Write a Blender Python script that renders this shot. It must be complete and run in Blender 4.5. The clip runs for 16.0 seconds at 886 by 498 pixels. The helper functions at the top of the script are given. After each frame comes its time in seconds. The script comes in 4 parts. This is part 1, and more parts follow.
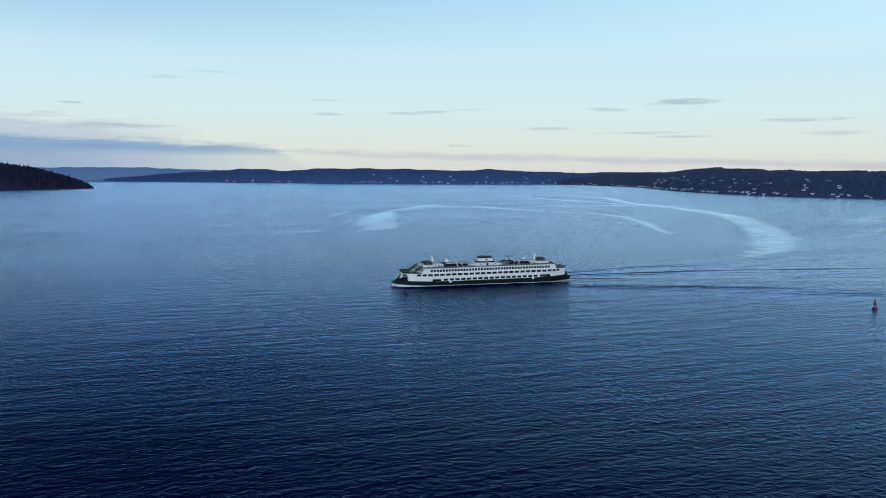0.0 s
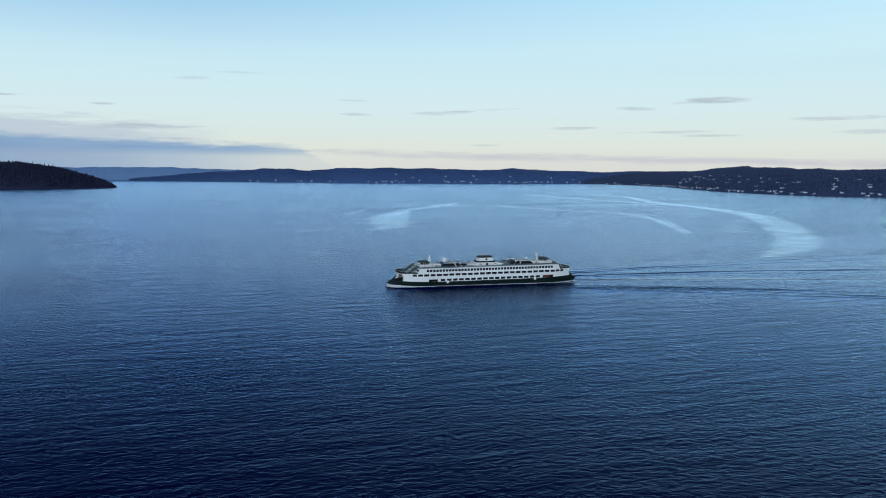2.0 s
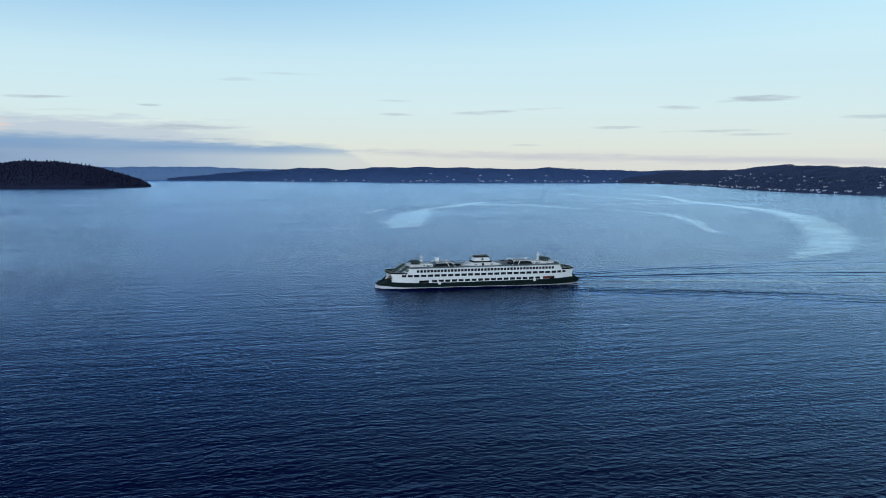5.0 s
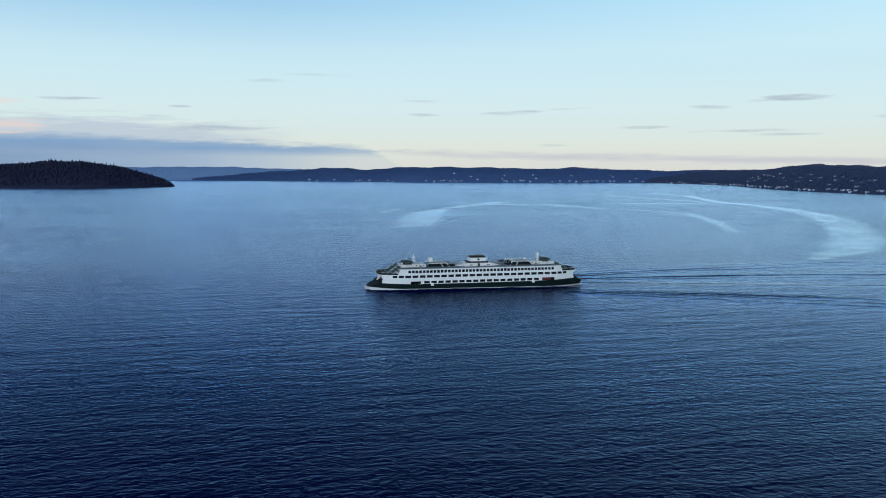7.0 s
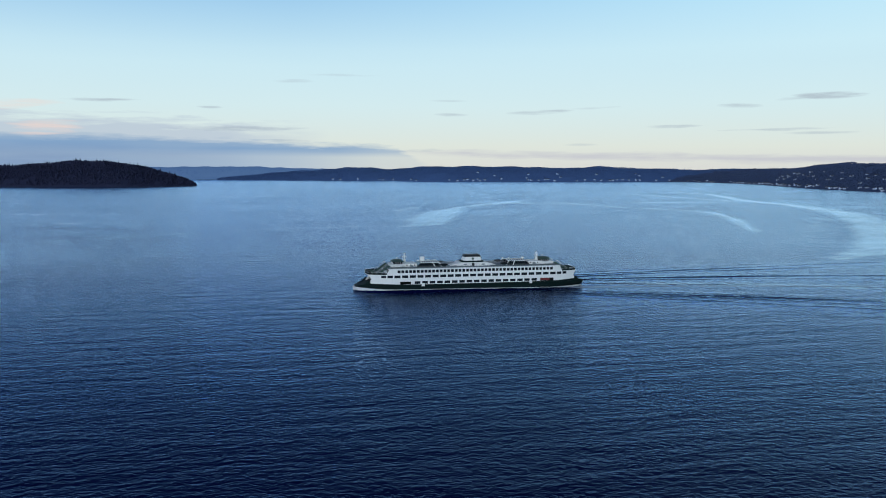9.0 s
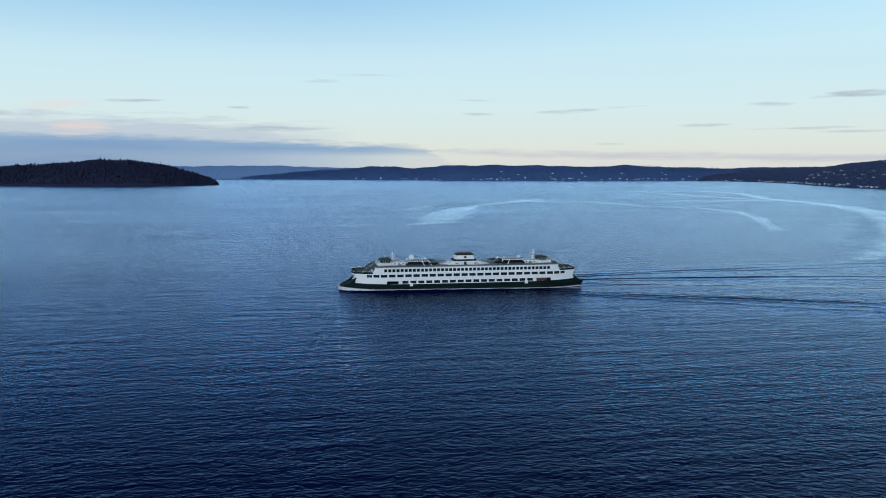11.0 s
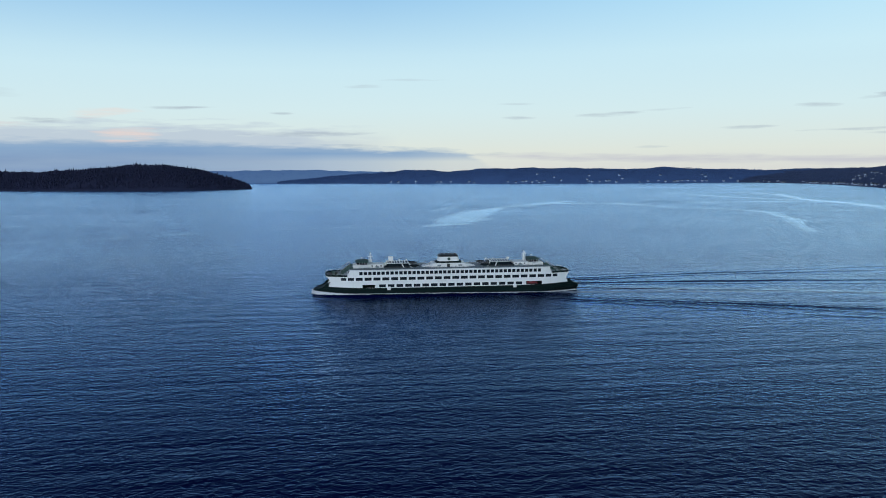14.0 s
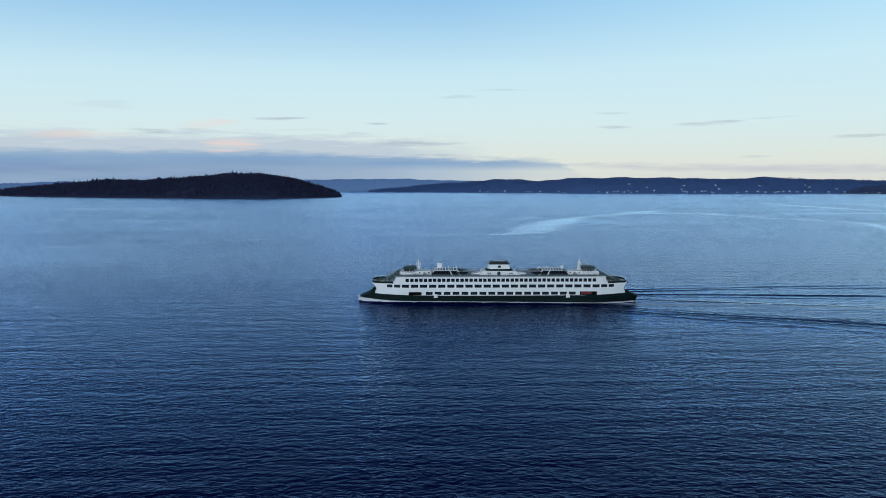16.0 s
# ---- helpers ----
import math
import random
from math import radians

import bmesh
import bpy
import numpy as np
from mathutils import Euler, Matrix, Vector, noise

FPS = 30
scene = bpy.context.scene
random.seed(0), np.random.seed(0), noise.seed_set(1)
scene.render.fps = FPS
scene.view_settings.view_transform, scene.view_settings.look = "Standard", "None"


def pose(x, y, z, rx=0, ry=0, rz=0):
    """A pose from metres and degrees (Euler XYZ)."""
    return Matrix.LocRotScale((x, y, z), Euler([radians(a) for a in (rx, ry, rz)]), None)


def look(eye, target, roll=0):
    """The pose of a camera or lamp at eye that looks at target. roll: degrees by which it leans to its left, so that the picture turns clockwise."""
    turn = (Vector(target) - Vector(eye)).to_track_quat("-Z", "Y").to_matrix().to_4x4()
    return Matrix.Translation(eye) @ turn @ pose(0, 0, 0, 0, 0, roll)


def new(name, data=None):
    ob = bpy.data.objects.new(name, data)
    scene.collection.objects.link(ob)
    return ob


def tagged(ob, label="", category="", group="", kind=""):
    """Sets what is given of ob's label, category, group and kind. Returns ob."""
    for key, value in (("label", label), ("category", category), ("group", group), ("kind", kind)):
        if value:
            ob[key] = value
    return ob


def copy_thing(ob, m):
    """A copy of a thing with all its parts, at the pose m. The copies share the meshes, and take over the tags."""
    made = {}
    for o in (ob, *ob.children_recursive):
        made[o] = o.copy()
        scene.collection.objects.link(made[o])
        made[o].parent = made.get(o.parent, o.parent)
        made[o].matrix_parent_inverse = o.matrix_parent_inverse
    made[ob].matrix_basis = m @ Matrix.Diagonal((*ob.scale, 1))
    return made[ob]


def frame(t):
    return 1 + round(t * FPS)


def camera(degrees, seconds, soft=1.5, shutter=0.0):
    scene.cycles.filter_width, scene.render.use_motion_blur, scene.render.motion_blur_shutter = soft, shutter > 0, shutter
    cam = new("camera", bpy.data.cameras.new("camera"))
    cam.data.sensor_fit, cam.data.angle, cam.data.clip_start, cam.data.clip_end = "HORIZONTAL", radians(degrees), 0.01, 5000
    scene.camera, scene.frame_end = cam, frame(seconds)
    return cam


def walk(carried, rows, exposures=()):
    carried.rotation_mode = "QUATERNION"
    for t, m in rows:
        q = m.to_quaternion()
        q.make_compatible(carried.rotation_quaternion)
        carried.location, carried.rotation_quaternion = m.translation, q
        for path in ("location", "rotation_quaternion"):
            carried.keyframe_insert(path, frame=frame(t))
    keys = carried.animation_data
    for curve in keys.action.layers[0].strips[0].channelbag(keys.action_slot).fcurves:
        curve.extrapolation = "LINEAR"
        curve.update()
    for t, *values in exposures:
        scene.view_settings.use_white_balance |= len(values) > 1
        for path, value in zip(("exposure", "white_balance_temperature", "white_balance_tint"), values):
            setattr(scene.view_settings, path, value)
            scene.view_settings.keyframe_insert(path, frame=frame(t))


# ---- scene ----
cam = camera(57.79, 16.0, soft=1.0)
PATH = [
    (0.0, look((-222.77, -514.62, 79.46), (-83.87, -141.61, 39.86), 0.45)),
    (1.0, look((-210.25, -507.61, 78.18), (-77.38, -132.41, 38.52), 0.39)),
    (2.0, look((-197.61, -500.87, 77.01), (-70.96, -123.54, 37.24), 0.37)),
    (3.0, look((-184.90, -494.12, 75.89), (-64.56, -114.73, 36.12), 0.37)),
    (4.0, look((-172.17, -487.11, 74.76), (-58.21, -105.76, 34.88), 0.31)),
    (6.5, look((-140.46, -467.54, 71.68), (-42.63, -81.75, 31.74), 0.25)),
    (7.0, look((-134.18, -463.21, 71.00), (-39.71, -76.58, 31.13), 0.24)),
    (8.0, look((-121.71, -454.16, 69.57), (-33.78, -65.99, 29.66), 0.25)),
    (9.0, look((-109.39, -444.67, 68.05), (-28.11, -55.06, 28.03), 0.13)),
    (11.5, look((-79.42, -420.11, 63.99), (-14.62, -27.45, 23.74), 0.02)),
    (12.0, look((-73.59, -415.32, 63.16), (-12.14, -22.12, 22.94), -0.05)),
    (12.5, look((-67.83, -410.66, 62.34), (-9.75, -16.95, 22.09), -0.09)),
    (13.0, look((-62.13, -406.19, 61.53), (-7.42, -11.96, 21.58), -0.20)),
    (13.5, look((-56.50, -401.95, 60.75), (-4.95, -7.24, 21.44), -0.18)),
    (14.0, look((-50.94, -398.00, 60.00), (-2.80, -2.75, 21.81), -0.30)),
    (14.5, look((-45.46, -394.41, 59.28), (-0.65, 1.32, 22.04), -0.30)),
    (15.0, look((-40.04, -391.24, 58.62), (-1.71, 5.27, 22.47), -0.31)),
    (15.5, look((-34.71, -388.56, 58.01), (-12.16, 9.29, 23.27), -0.20)),
    (16.0, look((-29.45, -386.44, 57.48), (-26.94, 12.16, 24.17), -0.07)),
]
walk(cam, PATH)

# ---- sky and light ----
SUN_AZ, SUN_EL = -150.0, 16.0


def link(nt, a, b):
    nt.links.new(a, b)


def math_node(nt, op, a, b=None, c=None, clamp=False):
    n = nt.nodes.new("ShaderNodeMath")
    n.operation, n.use_clamp = op, clamp
    for i, v in enumerate((a, b, c)):
        if v is None:
            continue
        if isinstance(v, (int, float)):
            n.inputs[i].default_value = v
        else:
            nt.links.new(v, n.inputs[i])
    return n.outputs[0]


def mix_col(nt, fac, a, b, blend="MIX"):
    n = nt.nodes.new("ShaderNodeMix")
    n.data_type, n.blend_type = "RGBA", blend
    for sock, v in ((n.inputs[0], fac), (n.inputs[6], a), (n.inputs[7], b)):
        if isinstance(v, (int, float)):
            sock.default_value = v
        elif isinstance(v, tuple):
            sock.default_value = (*v, 1) if len(v) == 3 else v
        else:
            nt.links.new(v, sock)
    return n.outputs[2]


def ramp(nt, fac, stops, interp="EASE"):
    n = nt.nodes.new("ShaderNodeValToRGB")
    n.color_ramp.interpolation = interp
    e = n.color_ramp.elements
    while len(e) < len(stops):
        e.new(0.5)
    for el, (p, c) in zip(e, stops):
        el.position, el.color = p, (*c, 1)
    nt.links.new(fac, n.inputs[0])
    return n.outputs[0]


def make_world():
    w = bpy.data.worlds.new("dusk_sky")
    scene.world = w
    w.use_nodes = True
    nt = w.node_tree
    nt.nodes.clear()
    tc = nt.nodes.new("ShaderNodeTexCoord")
    sep = nt.nodes.new("ShaderNodeSeparateXYZ")
    link(nt, tc.outputs["Generated"], sep.inputs[0])
    X, Y, Z = sep.outputs
    deg = 180 / math.pi
    el = math_node(nt, "MULTIPLY", math_node(nt, "ARCSINE", Z), deg)
    az = math_node(nt, "MULTIPLY", math_node(nt, "ARCTAN2", X, Y), deg)
    # clear sky, pale low down and blue high up
    up = math_node(nt, "DIVIDE", el, 90.0, clamp=True)
    up = math_node(nt, "POWER", up, 0.5)
    grad = ramp(nt, up, list(zip((0.0, 0.13, 0.22, 0.30, 0.37, 0.46, 0.56, 0.72, 1.0), SKY)), "LINEAR")
    sky = nt.nodes.new("ShaderNodeTexSky")
    sky.sky_type, sky.sun_disc = "NISHITA", False
    sky.sun_elevation, sky.sun_rotation = radians(SUN_EL), radians(SUN_AZ)
    sky.air_density, sky.dust_density = 1.2, 1.5
    nish = mix_col(nt, 1.0, sky.outputs[0], (0.10, 0.10, 0.10), "MULTIPLY")
    # the vault is deeper blue away from the sunset
    far_side = math_node(nt, "MULTIPLY_ADD", math_node(nt, "COSINE", math_node(nt, "DIVIDE", math_node(nt, "SUBTRACT", az, 95.0), deg)), 1.6, 0.55)
    far_side = math_node(nt, "MAXIMUM", far_side, 0.44)
    high = math_node(nt, "MULTIPLY_ADD", el, 0.072, -0.5, clamp=True)
    far_side = math_node(nt, "ADD", math_node(nt, "MULTIPLY", high, far_side), math_node(nt, "SUBTRACT", 1.0, high))
    tone = nt.nodes.new("ShaderNodeCombineXYZ")
    for sck, pw in zip(tone.inputs, (1.0, 0.75, 0.35)):
        link(nt, math_node(nt, "POWER", far_side, pw), sck)
    col = mix_col(nt, 0.04, grad, nish)
    col = mix_col(nt, 1.0, col, tone.outputs[0], "MULTIPLY")
    # fine streaks shared by all clouds
    comb = nt.nodes.new("ShaderNodeCombineXYZ")
    link(nt, math_node(nt, "MULTIPLY", az, 0.16), comb.inputs[0])
    link(nt, math_node(nt, "MULTIPLY", el, 1.5), comb.inputs[1])
    n1 = nt.nodes.new("ShaderNodeTexNoise")
    n1.inputs["Scale"].default_value, n1.inputs["Detail"].default_value, n1.inputs["Roughness"].default_value = 1.6, 6, 0.6
    link(nt, comb.outputs[0], n1.inputs["Vector"])
    n2 = nt.nodes.new("ShaderNodeTexNoise")
    n2.inputs["Scale"].default_value, n2.inputs["Detail"].default_value = 0.55, 4
    link(nt, comb.outputs[0], n2.inputs["Vector"])
    fine, broad = n1.outputs[0], n2.outputs[0]
    # the low bank of cloud: a torn veil above a darker, level layer
    wob = math_node(nt, "MULTIPLY", math_node(nt, "SUBTRACT", fine, 0.5), 1.9)
    veil_top = math_node(nt, "MINIMUM", math_node(nt, "MULTIPLY_ADD", az, -0.05, 3.05), 3.5)
    veil = math_node(nt, "SUBTRACT", math_node(nt, "ADD", veil_top, math_node(nt, "MULTIPLY", wob, 1.5)), el)
    veil = math_node(nt, "MULTIPLY_ADD", veil, 1.1, 0.1, clamp=True)
    veil = math_node(nt, "MULTIPLY", veil, math_node(nt, "MULTIPLY_ADD", az, -0.14, 0.55, clamp=True))
    low_top = math_node(nt, "MINIMUM", math_node(nt, "MULTIPLY_ADD", az, -0.035, 1.75), 2.15)
    low_top = math_node(nt, "MINIMUM", low_top, math_node(nt, "MULTIPLY_ADD", az, -0.60, 6.6))
    low = math_node(nt, "SUBTRACT", math_node(nt, "ADD", low_top, math_node(nt, "MULTIPLY", wob, 0.7)), el)
    low = math_node(nt, "MULTIPLY_ADD", low, 2.2, 0.4, clamp=True)
    low = math_node(nt, "MULTIPLY", low, math_node(nt, "MULTIPLY_ADD", az, -0.07, 1.30, clamp=True))
    # the bank's eastern end is a streak with paler air beneath it
    east = math_node(nt, "MULTIPLY_ADD", az, 0.1, 0.25, clamp=True)
    below = math_node(nt, "MULTIPLY_ADD", el, -2.6, 2.9, clamp=True)
    low = math_node(nt, "MULTIPLY", low, math_node(nt, "SUBTRACT", 1.0, math_node(nt, "MULTIPLY", math_node(nt, "MULTIPLY", east, below), 0.6)))
    west = math_node(nt, "MULTIPLY_ADD", az, -0.09, -0.12, clamp=True)
    low_col = ramp(nt, math_node(nt, "DIVIDE", el, 4.0, clamp=True), [(0.0, BANK[0]), (0.20, BANK[0]), (0.33, BANK[1]), (0.56, BANK[2])], "LINEAR")
    low_col = mix_col(nt, west, low_col, ramp(nt, math_node(nt, "DIVIDE", el, 4.0, clamp=True), [(0.0, BANK[4]), (0.22, BANK[4]), (0.42, BANK[1]), (0.58, BANK[2])], "LINEAR"))
    streak = math_node(nt, "MULTIPLY_ADD", broad, 3.0, -1.2, clamp=True)
    low_col = mix_col(nt, math_node(nt, "MULTIPLY", streak, 0.6), low_col, BANK[2])
    # mauve strip further along the horizon
    rise = math_node(nt, "ADD", math_node(nt, "MULTIPLY_ADD", az, -0.018, 1.28), math_node(nt, "MULTIPLY", math_node(nt, "SUBTRACT", broad, 0.5), 0.7))
    strip = math_node(nt, "ABSOLUTE", math_node(nt, "SUBTRACT", el, rise))
    strip = math_node(nt, "MULTIPLY_ADD", strip, -2.8, 0.95)
    strip = math_node(nt, "MULTIPLY_ADD", math_node(nt, "SUBTRACT", fine, 0.5), 2.2, strip, clamp=True)
    strip = math_node(nt, "MULTIPLY", strip, math_node(nt, "MULTIPLY_ADD", az, 0.16, -1.2, clamp=True))
    glow = math_node(nt, "MULTIPLY", math_node(nt, "MULTIPLY_ADD", el, -0.8, 1.2, clamp=True), math_node(nt, "MULTIPLY_ADD", az, 0.1, -0.4, clamp=True))
    col = mix_col(nt, math_node(nt, "MULTIPLY", glow, 0.5), col, (0.68, 0.68, 0.67))
    col = mix_col(nt, math_node(nt, "MULTIPLY", strip, 0.6), col, STRIP)
    col = mix_col(nt, math_node(nt, "MULTIPLY", veil, 0.8), col, BANK[3])
    col = mix_col(nt, math_node(nt, "MULTIPLY", low, 0.92), col, low_col)
    # single small streaks: azimuth, height, half width, half height (degrees), strength
    for a, h, wa, wh, k in CLOUDS:
        da = math_node(nt, "DIVIDE", math_node(nt, "SUBTRACT", az, a), wa * 1.25)
        dh = math_node(nt, "SUBTRACT", math_node(nt, "MULTIPLY_ADD", math_node(nt, "SUBTRACT", az, a), -0.015, el), h)
        dh = math_node(nt, "DIVIDE", math_node(nt, "MULTIPLY_ADD", math_node(nt, "SUBTRACT", broad, 0.5), 0.5, dh), wh * 1.2)
        r = math_node(nt, "ADD", math_node(nt, "MULTIPLY", da, da), math_node(nt, "MULTIPLY", dh, dh))
        m = math_node(nt, "SUBTRACT", 0.75, r)
        m = math_node(nt, "MULTIPLY_ADD", math_node(nt, "SUBTRACT", fine, 0.5), 3.4, m, clamp=True)
        m = math_node(nt, "MULTIPLY", m, abs(k))
        col = mix_col(nt, m, col, CLOUD_GREY if k > 0 else CLOUD_PINK)
    bg = nt.nodes.new("ShaderNodeBackground")
    bg.inputs[1].default_value = 1.0
    link(nt, col, bg.inputs[0])
    out = nt.nodes.new("ShaderNodeOutputWorld")
    link(nt, bg.outputs[0], out.inputs[0])


SKY = [(0.74, 0.76, 0.69), (0.74, 0.80, 0.74), (0.66, 0.84, 0.88), (0.58, 0.82, 0.93), (0.40, 0.70, 0.93), (0.47, 0.75, 1.0), (0.030, 0.068, 0.21), (0.014, 0.026, 0.075), (0.010, 0.02, 0.06)]
BANK = [(0.38, 0.49, 0.62), (0.20, 0.35, 0.57), (0.33, 0.46, 0.61), (0.48, 0.57, 0.68), (0.19, 0.30, 0.50)]
STRIP, CLOUD_GREY, CLOUD_PINK = (0.50, 0.51, 0.60), (0.42, 0.50, 0.57), (0.84, 0.68, 0.62)
CLOUDS = [(-15.7, 4.05, 2.6, 0.35, -0.5), (-11.0, 4.4, 2.4, 0.14, 0.8), (-14.2, 2.6, 2.0, 0.50, -0.75), (-4.2, 4.1, 0.8, 0.12, 0.6), (-2.5, 2.65, 4.5, 0.16, 0.7),
          (12.4, 3.75, 1.2, 0.13, 0.7), (12.0, 4.7, 1.4, 0.10, 0.35), (18.6, 3.95, 2.1, 0.14, 0.7), (27.2, 2.83, 2.0, 0.11, 0.7), (34.3, 2.6, 3.2, 0.12, 0.75),
          (37.4, 4.7, 2.0, 0.24, 0.9), (31.9, 4.15, 1.4, 0.16, 0.7), (21.5, 1.65, 1.4, 0.15, 0.6), (1.2, 6.0, 1.4, 0.12, 0.4), (44.5, 3.3, 2.8, 0.2, 0.75), (5.0, 6.4, 2.4, 0.1, 0.3),
          (35.0, 4.5, 1.3, 0.13, 0.5), (46.5, 2.45, 2.2, 0.14, 0.6), (37.0, 2.35, 2.0, 0.10, 0.5), (-19.8, 3.45, 1.8, 0.18, 0.8), (-23.5, 3.1, 3.5, 0.25, -0.5), (-22.5, 5.0, 2.0, 0.3, 0.2),
          (0.8, 1.9, 1.6, 0.14, 0.6), (10.0, 1.25, 1.8, 0.12, 0.5), (22.3, 4.15, 1.6, 0.09, 0.35), (-15.0, 2.15, 1.4, 0.16, -0.6)]
make_world()

sun = new("sun", bpy.data.lights.new("sun", "SUN"))
sun.data.energy, sun.data.angle, sun.data.color = 1.25, radians(20), (0.90, 0.95, 1.0)
_a, _e = radians(SUN_AZ), radians(SUN_EL)
sun.matrix_world = look((0, 0, 0), (-math.sin(_a) * math.cos(_e), -math.cos(_a) * math.cos(_e), -math.sin(_e)))
scene.view_settings.exposure = 0.0


# ---- materials ----
def material(name, base, rough=0.6, metal=0.0, vary=0.25, scale=0.8, bump=0.0, streaks=0.0, spec=0.5, island=False, dirt=None):
    """A painted or grown surface: base colour broken up at two scales, with relief; streaks run down the side."""
    m = bpy.data.materials.new(name)
    m.use_nodes = True
    nt = m.node_tree
    b = nt.nodes["Principled BSDF"]
    tc = nt.nodes.new("ShaderNodeTexCoord")
    na = nt.nodes.new("ShaderNodeTexNoise")
    na.inputs["Scale"].default_value, na.inputs["Detail"].default_value = scale, 5
    nb = nt.nodes.new("ShaderNodeTexNoise")
    nb.inputs["Scale"].default_value, nb.inputs["Detail"].default_value = scale * 7, 4
    link(nt, tc.outputs["Object"], na.inputs["Vector"])
    link(nt, tc.outputs["Object"], nb.inputs["Vector"])
    v = math_node(nt, "ADD", math_node(nt, "MULTIPLY", na.outputs[0], 0.6), math_node(nt, "MULTIPLY", nb.outputs[0], 0.4))
    if streaks:
        mp = nt.nodes.new("ShaderNodeMapping")
        mp.inputs["Scale"].default_value = (2.2, 2.2, 0.12)
        link(nt, tc.outputs["Object"], mp.inputs[0])
        ns = nt.nodes.new("ShaderNodeTexNoise")
        ns.inputs["Scale"].default_value, ns.inputs["Detail"].default_value = 1.0, 4
        link(nt, mp.outputs[0], ns.inputs["Vector"])
        st = math_node(nt, "MULTIPLY_ADD", ns.outputs[0], 4.0, -2.2, clamp=True)
    if island:
        gi = nt.nodes.new("ShaderNodeNewGeometry")
        v = math_node(nt, "ADD", math_node(nt, "MULTIPLY", v, 0.55), math_node(nt, "MULTIPLY", gi.outputs["Random Per Island"], 0.45))
    lo = tuple(c * (1 - vary) for c in base)
    hi = tuple(min(1.0, c * (1 + vary)) for c in base)
    col = ramp(nt, v, [(0.25, lo), (0.5, base), (0.75, hi)], "LINEAR")
    if streaks:
        col = mix_col(nt, math_node(nt, "MULTIPLY", st, streaks), col, dirt or tuple(c * 0.55 for c in base))
    link(nt, col, b.inputs["Base Color"])
    rr = math_node(nt, "MULTIPLY_ADD", nb.outputs[0], 0.25, rough - 0.12, clamp=True)
    link(nt, rr, b.inputs["Roughness"])
    b.inputs["Metallic"].default_value = metal
    b.inputs["Specular IOR Level"].default_value = spec
    if bump:
        bp = nt.nodes.new("ShaderNodeBump")
        bp.inputs["Strength"].default_value, bp.inputs["Distance"].default_value = 0.6, bump
        link(nt, nb.outputs[0], bp.inputs["Height"])
        link(nt, bp.outputs[0], b.inputs["Normal"])
    return m


def haze_glow_material(name, base, air):
    """Woods kilometres off: foliage, with the haze of bright evening air added as emission."""
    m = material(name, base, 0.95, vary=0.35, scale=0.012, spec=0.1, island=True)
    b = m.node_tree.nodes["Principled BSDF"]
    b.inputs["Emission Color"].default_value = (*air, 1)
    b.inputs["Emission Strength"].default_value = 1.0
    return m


WHITE = material("white_ship_paint", (0.80, 0.82, 0.81), 0.45, vary=0.05, scale=0.3, streaks=0.3, dirt=(0.58, 0.59, 0.58))
GREEN = material("dark_green_hull_paint", (0.003, 0.013, 0.013), 0.65, vary=0.35, scale=0.35, streaks=0.3, dirt=(0.008, 0.013, 0.013), spec=0.12)
DECKGREEN = material("green_deck_paint", (0.035, 0.075, 0.065), 0.75, vary=0.3, scale=0.5)
DECKGREY = material("grey_deck_coating", (0.25, 0.30, 0.32), 0.8, vary=0.25, scale=0.4)
PALEDECK = material("pale_grey_deck_coating", (0.42, 0.46, 0.48), 0.8, vary=0.2, scale=0.4)
BLACK = material("black_funnel_paint", (0.012, 0.013, 0.015), 0.5, vary=0.3)
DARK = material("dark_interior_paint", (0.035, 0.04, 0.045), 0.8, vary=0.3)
STEEL = material("galvanised_steel", (0.45, 0.47, 0.48), 0.45, metal=0.6, vary=0.2, scale=2)
RED = material("red_paint", (0.16, 0.014, 0.018), 0.5, vary=0.25, scale=1.5)
BUOYRED = material("weathered_red_buoy_paint", (0.14, 0.012, 0.04), 0.5, vary=0.3, scale=1.5, streaks=0.3)
CANVAS = material("dark_boat_cover", (0.012, 0.018, 0.022), 0.9, vary=0.3, scale=1.2, spec=0.15)
GLASS = material("dark_tinted_window_glass", (0.008, 0.012, 0.018), 0.14, vary=0.2, scale=0.5, spec=0.22)
# the blue of hazy air is put into these three foliage colours
CONIFER = material("dark_hazed_conifer_foliage", (0.028, 0.033, 0.070), 0.95, vary=0.06, scale=0.02, spec=0.1, island=True)
HILLWOOD = material("hazed_hillside_foliage", (0.055, 0.083, 0.165), 0.95, vary=0.10, scale=0.015, spec=0.1, island=True)
FARWOOD = material("hazed_far_woods", (0.060, 0.115, 0.260), 0.95, vary=0.10, scale=0.012, spec=0.1, island=True)
HAZEWOOD = haze_glow_material("haze_glow_woods", (0.035, 0.05, 0.055), (0.048, 0.105, 0.25))
# blue of the distant air is put into the siding and roof colours
HOUSE_WALLS = [material("hazed_white_house_siding", (0.54, 0.66, 0.84), 0.7, vary=0.12, scale=0.4), material("hazed_grey_house_siding", (0.27, 0.33, 0.42), 0.7, vary=0.15, scale=0.4),
               material("hazed_cream_house_siding", (0.38, 0.45, 0.56), 0.7, vary=0.12, scale=0.4)]
HAZED_FAR_WALLS = [material("pale_" + n, c, 0.7, vary=0.1, scale=0.4) for n, c in (("white_siding", (0.44, 0.58, 0.78)), ("grey_siding", (0.26, 0.36, 0.50)), ("blue_grey_siding", (0.32, 0.44, 0.60)))]
ROOF = material("dark_shingle_roof", (0.042, 0.056, 0.090), 0.9, vary=0.3, scale=0.6)


